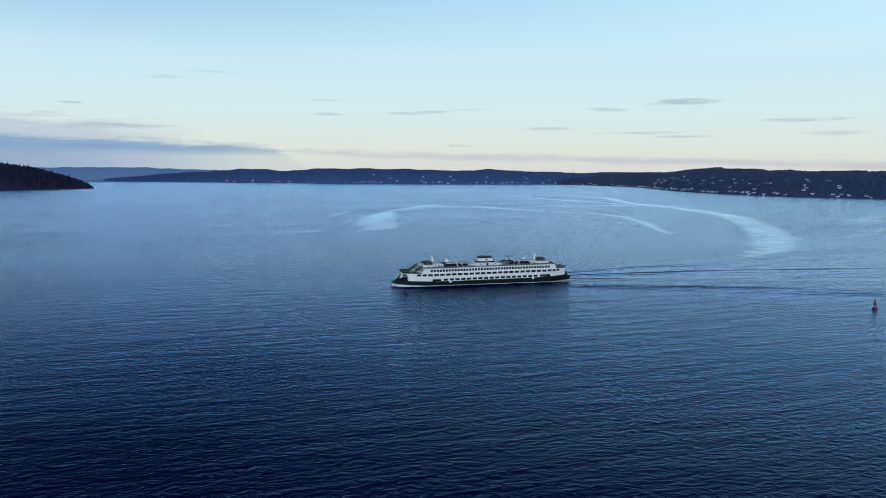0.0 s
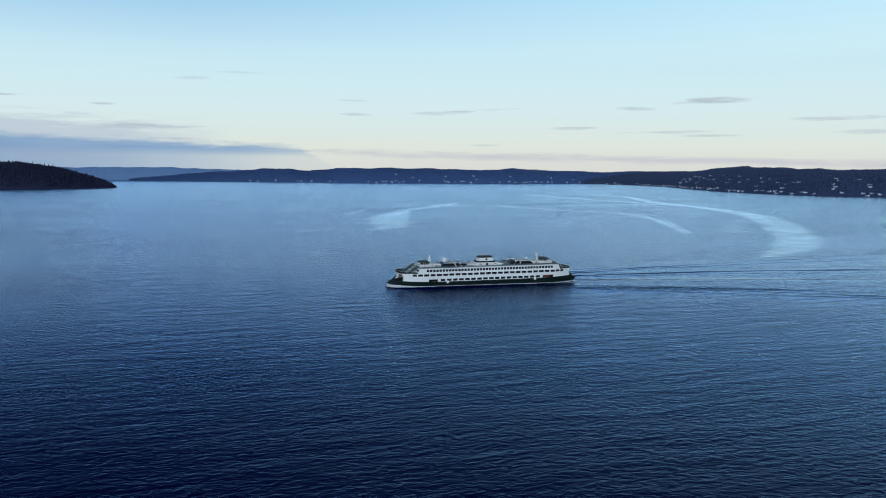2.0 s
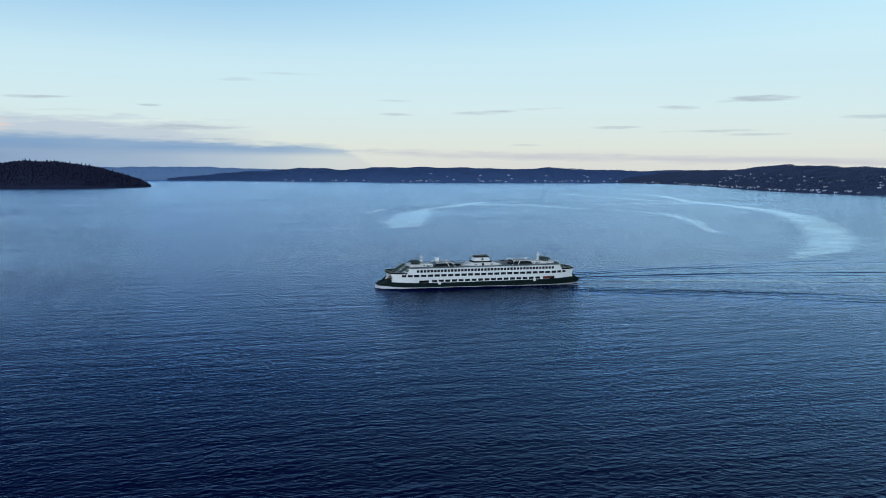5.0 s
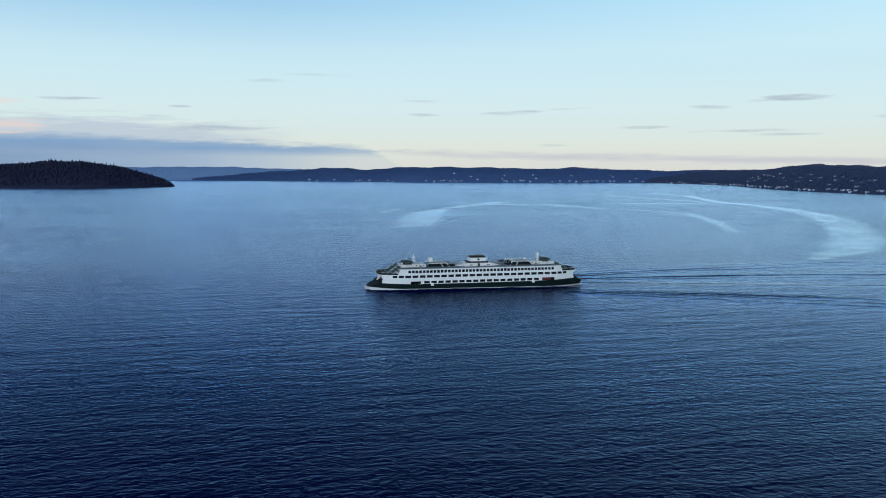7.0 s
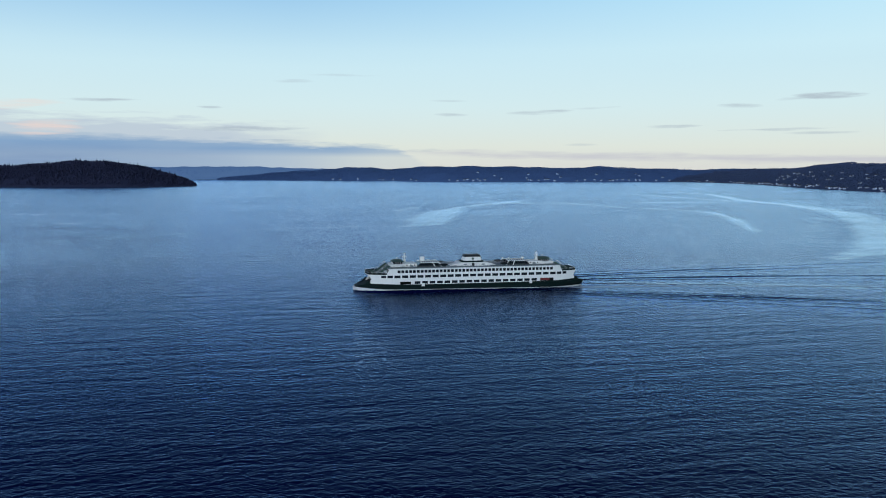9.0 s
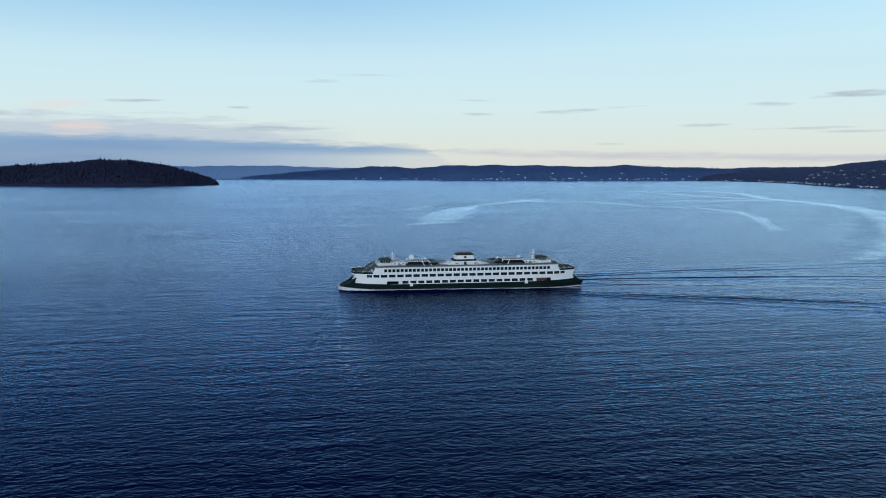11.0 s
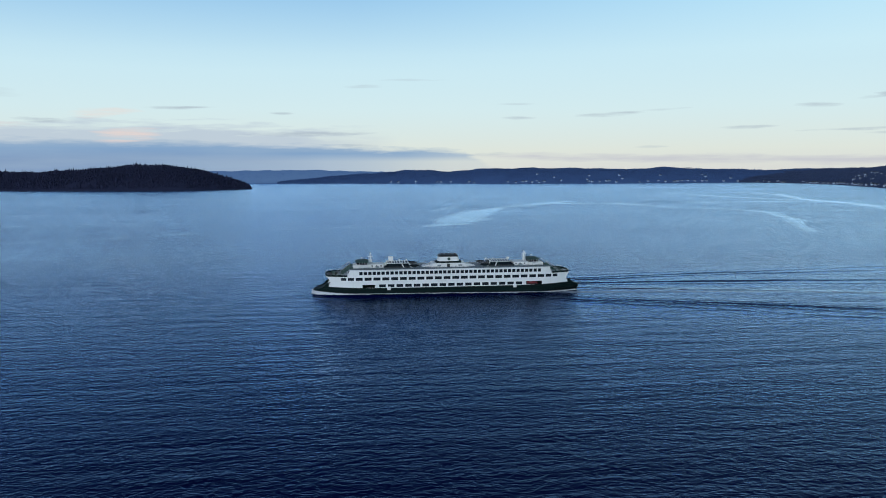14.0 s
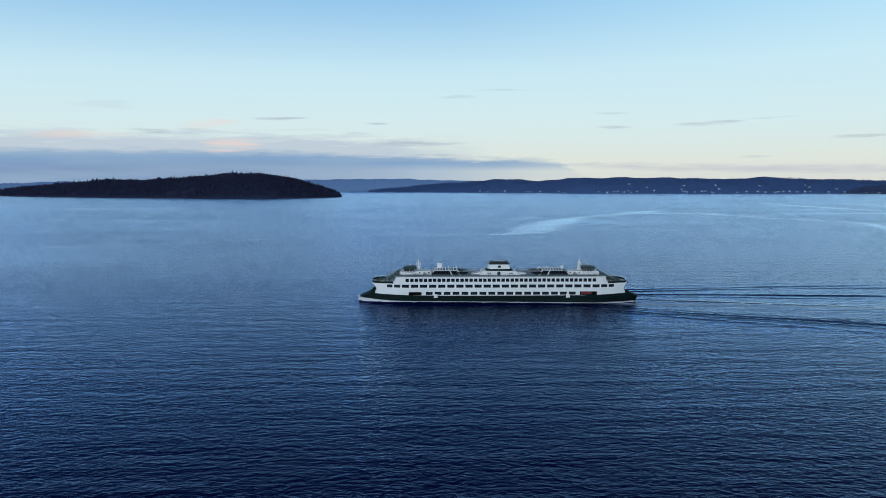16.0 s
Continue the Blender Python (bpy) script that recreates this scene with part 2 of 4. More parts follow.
def water_material():
    m = bpy.data.materials.new("sea_water")
    m.use_nodes = True
    nt = m.node_tree
    b = nt.nodes["Principled BSDF"]
    tc = nt.nodes.new("ShaderNodeTexCoord")

    def waves(size, stretch, turn, detail, rough=0.55):
        mp = nt.nodes.new("ShaderNodeMapping")
        mp.inputs["Rotation"].default_value = (0, 0, radians(turn))
        mp.inputs["Scale"].default_value = (1 / (size * stretch), 1 / size, 1 / size)
        link(nt, tc.outputs["Object"], mp.inputs[0])
        n = nt.nodes.new("ShaderNodeTexNoise")
        n.inputs["Scale"].default_value, n.inputs["Detail"].default_value, n.inputs["Roughness"].default_value = 1.0, detail, rough
        n.inputs["Distortion"].default_value = 0.35
        link(nt, mp.outputs[0], n.inputs["Vector"])
        return n.outputs[0]

    calm = nt.nodes.new("ShaderNodeAttribute")
    calm.attribute_name = "calm"
    foam = nt.nodes.new("ShaderNodeAttribute")
    foam.attribute_name = "foam"
    small, swell = waves(0.8, 1.5, -16, 3), waves(11.0, 5.0, -40, 4)
    long = math_node(nt, "MULTIPLY", waves(5.5, 2.6, -40, 4, 0.6), 0.75)
    mid = math_node(nt, "ADD", long, math_node(nt, "ADD", waves(2.4, 1.5, -42, 3, 0.6), math_node(nt, "MULTIPLY", waves(1.7, 1.25, -6, 3, 0.6), 0.8)))
    patch = waves(140.0, 2.5, 8, 4)
    hgt = math_node(nt, "ADD", math_node(nt, "MULTIPLY", small, WAVE[0]), math_node(nt, "ADD", math_node(nt, "MULTIPLY", mid, WAVE[1]), math_node(nt, "MULTIPLY", swell, WAVE[2])))
    # gusts ruffle some stretches more than others; slicks lie almost flat
    ruffle = math_node(nt, "MULTIPLY_ADD", patch, 1.1, 0.45)
    brk = math_node(nt, "MULTIPLY_ADD", waves(10.0, 4.0, 4, 5), 3.4, -1.3, clamp=True)
    brk = math_node(nt, "MULTIPLY_ADD", brk, 0.6, 0.4)
    torn = math_node(nt, "ADD", math_node(nt, "MULTIPLY", waves(34.0, 1.6, 20, 6, 0.65), 1.1), math_node(nt, "MULTIPLY", waves(9.0, 3.0, 4, 5, 0.6), 0.5))
    edge = math_node(nt, "ADD", calm.outputs["Fac"], math_node(nt, "SUBTRACT", torn, 0.80))
    edge = math_node(nt, "MULTIPLY_ADD", edge, 3.2, -1.05, clamp=True)
    slick = math_node(nt, "MULTIPLY", edge, math_node(nt, "MULTIPLY", math_node(nt, "POWER", calm.outputs["Fac"], 0.5), brk))
    ruffle = math_node(nt, "MULTIPLY", ruffle, math_node(nt, "SUBTRACT", 1.0, math_node(nt, "MULTIPLY", slick, 0.74)))
    bp = nt.nodes.new("ShaderNodeBump")
    bp.inputs["Distance"].default_value = 1.0
    link(nt, ruffle, bp.inputs["Strength"])
    link(nt, hgt, bp.inputs["Height"])
    far_chop_tint = nt.nodes.new("ShaderNodeAttribute")
    far_chop_tint.attribute_name = "far_chop_tint"
    # normals tilt south, towards the viewpoint, so that reflections take higher, darker sky
    lean = nt.nodes.new("ShaderNodeVectorMath")
    link(nt, bp.outputs[0], lean.inputs[0])
    dim_tilt = nt.nodes.new("ShaderNodeAttribute")
    dim_tilt.attribute_name = "dim_tilt"
    push = nt.nodes.new("ShaderNodeVectorMath")
    push.operation = "SCALE"
    push.inputs[0].default_value = LEAN
    link(nt, math_node(nt, "MULTIPLY_ADD", dim_tilt.outputs["Fac"], 0.9, 1.0), push.inputs["Scale"])
    link(nt, push.outputs[0], lean.inputs[1])
    steep = nt.nodes.new("ShaderNodeVectorMath")
    steep.operation = "NORMALIZE"
    link(nt, lean.outputs[0], steep.inputs[0])
    facet = steep.outputs[0]
    # foam breaks up into lace
    lace = math_node(nt, "MULTIPLY_ADD", waves(0.9, 1.6, 0, 5, 0.7), 4.0, -1.6, clamp=True)
    f = math_node(nt, "MULTIPLY", foam.outputs["Fac"], math_node(nt, "MULTIPLY_ADD", foam.outputs["Fac"], 0.9, math_node(nt, "MULTIPLY", lace, 0.6)), clamp=True)
    body = mix_col(nt, patch, WATER[0], WATER[1])
    col = mix_col(nt, f, body, (0.66, 0.78, 0.93))
    rough = math_node(nt, "MULTIPLY_ADD", far_chop_tint.outputs["Fac"], math_node(nt, "MULTIPLY_ADD", slick, -0.03, 0.04), WAVE[3])
    rough = math_node(nt, "MULTIPLY_ADD", f, 0.6, rough, clamp=True)
    nt.nodes.remove(b)
    under = nt.nodes.new("ShaderNodeBsdfDiffuse")
    link(nt, col, under.inputs["Color"])
    gloss = nt.nodes.new("ShaderNodeBsdfGlossy")
    # blue cast painted into the reflections, paler with distance and over slicks
    tint = mix_col(nt, far_chop_tint.outputs["Fac"], GLOSS, GLOSS_FAR)
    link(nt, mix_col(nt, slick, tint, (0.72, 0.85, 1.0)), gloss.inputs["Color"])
    link(nt, rough, gloss.inputs["Roughness"])
    link(nt, facet, gloss.inputs["Normal"])
    fr = nt.nodes.new("ShaderNodeFresnel")
    fr.inputs["IOR"].default_value = 1.333
    link(nt, facet, fr.inputs["Normal"])
    k = math_node(nt, "MULTIPLY", math_node(nt, "POWER", fr.outputs[0], 1.8), 3.3, clamp=True)
    k = math_node(nt, "MULTIPLY_ADD", slick, 0.06, k, clamp=True)
    k = math_node(nt, "MULTIPLY", k, math_node(nt, "SUBTRACT", 1.0, math_node(nt, "MULTIPLY", f, 0.9)))
    mx = nt.nodes.new("ShaderNodeMixShader")
    link(nt, k, mx.inputs[0])
    link(nt, under.outputs[0], mx.inputs[1])
    link(nt, gloss.outputs[0], mx.inputs[2])
    link(nt, mx.outputs[0], nt.nodes["Material Output"].inputs["Surface"])
    return m


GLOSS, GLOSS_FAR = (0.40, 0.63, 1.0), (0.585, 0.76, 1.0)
WAVE = (0.07, 0.33, 0.66, 0.030)
LEAN = (-0.012, -0.062, 0.0)
WATER = ((0.0014, 0.003, 0.033), (0.0018, 0.0045, 0.046))
SEA = water_material()


# ---- mesh helpers ----
def mesh_object(name, verts, faces, mat, smooth=False):
    me = bpy.data.meshes.new(name)
    me.from_pydata(verts, [], faces)
    me.materials.append(mat)
    if smooth:
        me.polygons.foreach_set("use_smooth", [True] * len(me.polygons))
    me.update()
    return new(name, me)


def part(name, bm, mat, parent, label=""):
    me = bpy.data.meshes.new(name)
    bm.normal_update()
    bm.to_mesh(me)
    bm.free()
    me.materials.append(mat)
    ob = new(name, me)
    ob.parent = parent
    if label:
        ob["label"] = label
    return ob


def box(bm, x0, x1, y0, y1, z0, z1, bevel=0.0):
    r = bmesh.ops.create_cube(bm, size=1.0)
    for v in r["verts"]:
        v.co = Vector(((x0 + x1) / 2 + v.co.x * (x1 - x0), (y0 + y1) / 2 + v.co.y * (y1 - y0), (z0 + z1) / 2 + v.co.z * (z1 - z0)))
    if bevel:
        bmesh.ops.bevel(bm, geom=list({e for v in r["verts"] for e in v.link_edges}), offset=bevel, segments=2, affect="EDGES")


def boxed(*a, bevel=0.0):
    bm = bmesh.new()
    box(bm, *a, bevel=bevel)
    return bm


def tube(bm, p, q, r, sides=6, r2=None):
    p, q = Vector(p), Vector(q)
    d = q - p
    m = Matrix.Translation((p + q) / 2) @ d.to_track_quat("Z", "Y").to_matrix().to_4x4()
    bmesh.ops.create_cone(bm, cap_ends=True, segments=sides, radius1=r, radius2=r if r2 is None else r2, depth=d.length, matrix=m)


def loft(bm, rings, caps=True):
    """Skin over rings of equally many points."""
    vs = [[bm.verts.new(p) for p in ring] for ring in rings]
    n = len(vs[0])
    for a, b in zip(vs, vs[1:]):
        for i in range(n):
            bm.faces.new((a[i], a[(i + 1) % n], b[(i + 1) % n], b[i]))
    if caps:
        bm.faces.new(vs[0][::-1])
        bm.faces.new(vs[-1])
    bmesh.ops.recalc_face_normals(bm, faces=bm.faces)


def lerp_table(x, xs, ys):
    return float(np.interp(x, xs, ys))


# ---- the sea ----
def segment_distance(px, py, line):
    best = np.full(px.shape, 1e9)
    for (ax, ay, aw), (bx, by, bw) in zip(line, line[1:]):
        dx, dy = bx - ax, by - ay
        t = np.clip(((px - ax) * dx + (py - ay) * dy) / (dx * dx + dy * dy), 0, 1)
        d = np.hypot(px - ax - t * dx, py - ay - t * dy) / (aw + t * (bw - aw))
        best = np.minimum(best, d)
    return best


def build_sea():
    def steps(spans):
        out = []
        for a, b, n in spans:
            out += list(np.linspace(a, b, n, endpoint=False))
        return np.array(out + [spans[-1][1]])
    xs = steps([(-6000, -1500, 12), (-1500, -600, 24), (-600, -200, 40), (-200, -80, 30), (-80, 70, 150), (70, 420, 330), (420, 900, 160), (900, 1200, 40), (1200, 2400, 40), (2400, 6000, 10)])
    ys = steps([(-6000, -700, 8), (-700, -240, 24), (-240, -140, 70), (-140, -60, 120), (-60, -20, 70), (-20, 20, 100), (20, 70, 60), (70, 140, 50), (140, 900, 170), (900, 2200, 130), (2200, 6000, 20)])
    gx, gy = np.meshgrid(xs, ys)
    # stern waves: two arms of crests that open slowly, and a churned lane between them
    back = np.clip(gx - 62, 0, None)
    fade_in = np.clip(back / 25, 0, 1)
    z = np.zeros_like(gx)
    # offset at the stern, spread, bend (the ship has been turning), height, half width
    arms = ((-31, -.36, -.0006, .56, 1.8), (-35, -.42, -.0007, .46, 1.8), (-43, -.55, 0.0, .42, 2.0), (-24, -.30, -.0005, .12, 1.5),
            (6, -.28, 0.0, .24, 1.6), (-2, -.20, -.0003, .16, 1.5), (20, .01, -.0005, .50, 1.7), (14, -.04, -.0005, .22, 1.5),
            (31, .14, -.0003, .34, 1.5), (38, .14, -.0001, .36, 1.6), (46, .20, -.0002, .14, 2.0))
    bent = np.clip(gx - 62, -60, 420)
    for k, (off, slope, bend, amp, wid) in enumerate(arms):
        wob = 0.6 * np.sin(gx * 0.045 + k * 1.7) + 0.3 * np.sin(gx * 0.11 + k)
        d = (gy - off - slope * (gx - 62) - bend * bent * abs(bent) - wob * np.clip(back / 60, 0, 1)) / (wid * (1 + back / 300))
        start = np.clip((gx - 40 + 0.5 * abs(off)) / 30, 0, 1)
        sg = 1 if off < 0 else -1
        z += 0.56 * amp * start * np.exp(-back / (1100 + 80 * (k % 3))) * (0.85 + 0.20 * np.sin(gx * 0.05 + 2 * k)) * (np.exp(-d * d) * 1.5 - np.exp(-((d - 1.6 * sg) ** 2)) * 0.9)
    lane = np.exp(-((gy + 0.12 * back + 0.0009 * np.clip(back, 0, 330) ** 2) / (7 + 0.05 * back)) ** 2) * fade_in * np.exp(-back / 500)
    rip = np.random.RandomState(3)
    for k in range(14):
        a, wl, ph = rip.uniform(-0.5, 0.5), rip.uniform(5, 14), rip.uniform(0, 6.28)
        z += lane * 0.02 * np.sin((gx * math.cos(a) + gy * math.sin(a)) * 6.28 / wl + ph)
    # bow wave, hugging the sides
    ahead = np.abs(gx)
    w = half_width_np(ahead)
    side_d = np.abs(gy) - w
    hug = np.where((ahead < 68) & (side_d > -2), np.exp(-(np.clip(side_d, 0, None) / 2.6) ** 2), 0)
    z += hug * np.interp(gx, (-68, -60, -41, 7, 62, 68), (0.6, 1.3, 1.3, 0.9, 0.25, 0.1))
    wash = np.exp(-((gy + 12 + 0.10 * back + 0.0004 * back ** 2) / (2.2 + 0.02 * back)) ** 2) * np.clip((gx - 50) / 10, 0, 1)
    foam = 0.85 * wash * np.exp(-back / 120)
    foam = np.maximum(foam, 0.30 * lane * np.exp(-back / 90))
    # smooth slicks left on the far water
    calm = np.zeros_like(gx)
    for line, k in SLICKS:
        d = segment_distance(gx, gy, line)
        calm = np.maximum(calm, k * np.exp(-d * d))
    calm = np.maximum(calm, 0.95 * lane * np.exp(-back / 900))
    nx, ny = len(xs), len(ys)
    verts = np.stack([gx, gy, z], -1).reshape(-1, 3)
    i = np.arange(nx * ny).reshape(ny, nx)
    quads = np.stack([i[:-1, :-1], i[:-1, 1:], i[1:, 1:], i[1:, :-1]], -1).reshape(-1, 4)
    me = bpy.data.meshes.new("water")
    me.vertices.add(len(verts))
    me.vertices.foreach_set("co", verts.ravel())
    me.loops.add(quads.size)
    me.loops.foreach_set("vertex_index", quads.ravel())
    me.polygons.add(len(quads))
    me.polygons.foreach_set("loop_start", np.arange(0, quads.size, 4))
    me.polygons.foreach_set("use_smooth", np.ones(len(quads), bool))
    me.update(calc_edges=True)
    # grows with distance from the viewpoint; drives roughness and the reflection tint
    far_chop_tint = np.clip((np.hypot(gx + 120, gy + 450) - 220) / 400, 0, 1)
    # extra tilt of the normals, added to darken the reflection in the south-west
    dim_tilt = np.exp(-((gx + 290) / 140) ** 2 - ((gy + 270) / 210) ** 2)
    for key, arr in (("calm", calm), ("foam", foam), ("far_chop_tint", far_chop_tint), ("dim_tilt", dim_tilt)):
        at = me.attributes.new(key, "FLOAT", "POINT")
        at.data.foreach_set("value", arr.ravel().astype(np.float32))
    me.materials.append(SEA)
    ob = new("water", me)
    tagged(ob, "dark blue rippled sea with pale slicks and a wake", "water", kind="structure")


def half_width(x):
    a = abs(x)
    return 13.0 if a < 44 else 13.0 - 8.2 * ((a - 44) / 23) ** 1.7


def half_width_np(a):
    return np.where(a < 44, 13.0, 13.0 - 8.2 * (np.clip(a - 44, 0, 23) / 23) ** 1.7)


# centre lines and half widths of the slicks
SLICKS = [([(40, 490, 12), (75, 520, 26), (90, 600, 42), (130, 735, 36), (165, 830, 28), (207, 925, 12)], 0.95), ([(-150, 458, 16), (-60, 490, 18), (42, 500, 16)], 0.52),
          ([(77, 828, 10), (128, 931, 12)], 0.75), ([(215, 940, 12), (258, 996, 24), (322, 1083, 30), (395, 1183, 16)], 0.8),
          ([(328, 1082, 34), (453, 1064, 30), (475, 960, 16), (494, 873, 14)], 0.8), ([(511, 850, 18), (554, 767, 16), (552, 683, 14), (491, 515, 16), (440, 420, 14), (405, 343, 10)], 0.72),
          ([(824, 1721, 16), (823, 1399, 20), (844, 1120, 16)], 0.85), ([(600, 1066, 30), (850, 1065, 28)], 0.7),
          ([(1021, 1700, 20), (1026, 1502, 20), (887, 1144, 20), (852, 930, 24), (804, 764, 30)], 0.9),
          ([(804, 764, 32), (735, 605, 34), (620, 425, 36), (480, 240, 32), (385, 140, 24), (310, 90, 10)], 0.9),
          ([(650, 560, 30), (510, 390, 40), (380, 220, 34)], 0.45), ([(640, 748, 26), (709, 707, 24)], 0.6),
          ([(500, 2300, 30), (900, 2400, 26), (1300, 2350, 30)], 0.6), ([(-800, 500, 40), (-410, 573, 32), (-293, 632, 22)], 0.47), ([(-700, 200, 24), (-345, 334, 20), (-190, 432, 14)], 0.5),
          ([(-900, 900, 60), (-300, 800, 40), (-50, 830, 20)], 0.42), ([(-500, 1500, 60), (100, 1600, 50)], 0.45), ([(900, 500, 30), (1100, 620, 40), (1300, 640, 30)], 0.5), ([(600, 240, 14), (760, 330, 20)], 0.5)]
build_sea()


# ---- wooded land ----
def trees_mesh(places, name, mat, label, firs=0.6, sides=6):
    """Many trees in one mesh: ragged firs in two tiers, and rounded broadleaf crowns."""
    rng = np.random.RandomState(len(places))
    verts, faces = [], []
    for x, y, z, h, r in places:
        if rng.uniform() < firs:
            rings = [(0.05, 1.0), (0.45, 0.62), (0.42, 0.78), (0.75, 0.30)]
        else:
            rings = [(0.10, 0.75), (0.45, 1.15), (0.75, 0.85)]
            h = h * 0.8
        tw = rng.uniform(0, 6.28)
        b = len(verts)
        for zz, rr in rings:
            for k in range(sides):
                q = r * rr * rng.uniform(0.7, 1.25)
                a = tw + k * 6.2832 / sides
                verts.append((x + q * math.cos(a), y + q * math.sin(a), z + h * (zz + rng.uniform(-0.05, 0.05))))
        verts.append((x + rng.uniform(-.04, .04) * h, y, z + h))
        top = len(verts) - 1
        for j in range(len(rings) - 1):
            for k in range(sides):
                p, q = b + j * sides + k, b + j * sides + (k + 1) % sides
                faces.append((p, q, q + sides, p + sides))
        j = b + (len(rings) - 1) * sides
        for k in range(sides):
            faces.append((j + k, j + (k + 1) % sides, top))
    ob = mesh_object(name, verts, faces, mat, True)
    return tagged(ob, label, "woods", kind="stuff")


class Land:
    """A stretch of wooded coast: a shore line, the way inland, and the height of the ground along it."""

    def __init__(self, shore, inland, depth, heights, rise=130.0, seed=1):
        self.p = np.array(shore, float)
        seg = np.hypot(*np.diff(self.p, axis=0).T)
        self.s = np.concatenate([[0], np.cumsum(seg)])
        self.inland = np.array(inland, float) / np.hypot(*inland)
        self.depth, self.h, self.rise = depth, heights, rise
        self.seed = seed

    def at(self, s, d):
        x, y = np.interp(s, self.s, self.p[:, 0]), np.interp(s, self.s, self.p[:, 1])
        x, y = x + self.inland[0] * d, y + self.inland[1] * d
        u = s / self.s[-1]
        top = np.interp(u, [a for a, _ in self.h], [b for _, b in self.h])
        z = top * (1 - math.exp(-max(d, 0) / self.rise)) + 1.5
        z += (noise.noise(Vector((x / 90, y / 90, self.seed))) * 6 + noise.noise(Vector((x / 30, y / 30, self.seed + 5))) * 2) * min(1, max(d, 0) / 60) * min(1, top / 25)
        z += noise.noise(Vector((x / 260, y / 420, self.seed + 2))) * 9 * min(1, max(d, 0) / 150) * min(1, top / 50)
        if d <= 0:
            z = -1.0
        return x, y, z

    def ground(self, name, mat, label, step=25.0):
        ns, ds = max(8, int(self.s[-1] / step)), [-6, 0.5, 6, 15, 30, 50, 80, 120, 170, 230, 300, 400, 520, 650, 800]
        ds = [d for d in ds if d < self.depth] + [self.depth, self.depth + 25]
        verts, faces = [], []
        for i in range(ns + 1):
            for d in ds:
                x, y, z = self.at(self.s[-1] * i / ns, d)
                verts.append((x, y, z if d < self.depth + 20 else -2.0))
        m = len(ds)
        for i in range(ns):
            for j in range(m - 1):
                a = i * m + j
                faces.append((a, a + m, a + m + 1, a + 1))
        ob = mesh_object(name, verts, faces, mat, True)
        return tagged(ob, label, "land", kind="structure")

    def trees(self, n, size, dmax, front=6.0, power=1.0, gaps=None, slim=(0.28, 0.50)):
        rng = np.random.RandomState(self.seed)
        out = []
        while len(out) < n:
            s, d = rng.uniform(0, self.s[-1]), front + (dmax - front) * rng.uniform() ** power
            x, y, z = self.at(s, d)
            if noise.noise(Vector((x / 45, y / 45, 9.0))) < -0.42:
                continue
            if gaps and any((x - gx) ** 2 + (y - gy) ** 2 < gr * gr for gx, gy, gr in gaps):
                continue
            h = rng.uniform(*size)
            out.append((x, y, z - 1.0, h, h * rng.uniform(*slim)))
        return out


def house(kind, walls):
    """A gabled house about ten metres long, with its windows and chimney."""
    e = new("house")
    w, d, h = ((5.0, 3.6, 3.9), (6.4, 3.8, 4.4), (4.4, 3.6, 2.8))[kind]
    bm = boxed(-w, w, -d, d, -2.5, h)
    bm2 = bmesh.new()
    part("wall", bm, walls[kind], e)
    o, r = 0.5, d * 0.62
    ring = [(-d - o, h - 0.2), (0, h + r), (d + o, h - 0.2), (d + o, h + 0.1), (0, h + r + 0.35), (-d - o, h + 0.1)]
    loft(bm2, [[(x, y, z) for y, z in ring] for x in (-w - o, w + o)])
    part("roof", bm2, ROOF, e)
    for x in (-w + .12, w - .12):
        bm = bmesh.new()
        loft(bm, [[(x + q, -d + .05, h - .05), (x + q, d - .05, h - .05), (x + q, 0, h + r - 0.1)] for q in (-.1, .1)])
        part("gable", bm, walls[kind], e)
    for k, x in enumerate(np.linspace(-w + 1.6, w - 1.6, 4)):
        for z in ((0.5, 2.7) if h > 3.5 else (0.9,)):
            part("window", boxed(x - 0.7, x + 0.7, -d - 0.06, -d + 0.1, z, z + 1.2), GLASS, e)
    part("chimney", boxed(w * 0.4, w * 0.4 + 0.9, 0.4, 1.3, h, h + r + 1.2), ROOF, e)
    return e


def place_houses(land, rows, group, label, seed, walls):
    """Scatter houses along a coast; rows: how many, from and to along it, from and to inland."""
    rng = np.random.RandomState(seed)
    spots, protos = [], {}
    for n, s0, s1, d0, d1 in rows:
        for _ in range(n):
            u, d = rng.uniform(s0, s1), rng.uniform(d0, d1)
            x, y, z = land.at(u * land.s[-1], d)
            if any((x - a) ** 2 + (y - b) ** 2 < 14 ** 2 for a, b, _ in spots):
                continue
            k = int(rng.choice([0, 0, 1, 2]))
            turn = math.degrees(math.atan2(-x - 150, y + 450)) + rng.uniform(-50, 50)
            m = pose(x, y, z - 0.3, 0, 0, turn)
            if k not in protos:
                protos[k] = house(k, walls)
                protos[k].matrix_basis = m
                tagged(protos[k], label[k], "house", group)
            else:
                copy_thing(protos[k], m)
            spots.append((x, y, 9.5))
    return spots


island = Land([(-393, 2660), (-509, 2570), (-639, 2510), (-889, 2530), (-1109, 2610), (-1389, 2730), (-1689, 2890), (-2039, 3170), (-2489, 3470)], (-0.16, 1.0), 420,
              [(0, 6), (0.02, 26), (0.06, 55), (0.10, 78), (0.14, 90), (0.2, 90), (0.25, 82), (0.3, 74), (0.38, 68), (0.45, 61), (0.55, 52), (0.7, 33), (0.78, 15), (0.84, 3), (1, 5)], 110, 2)
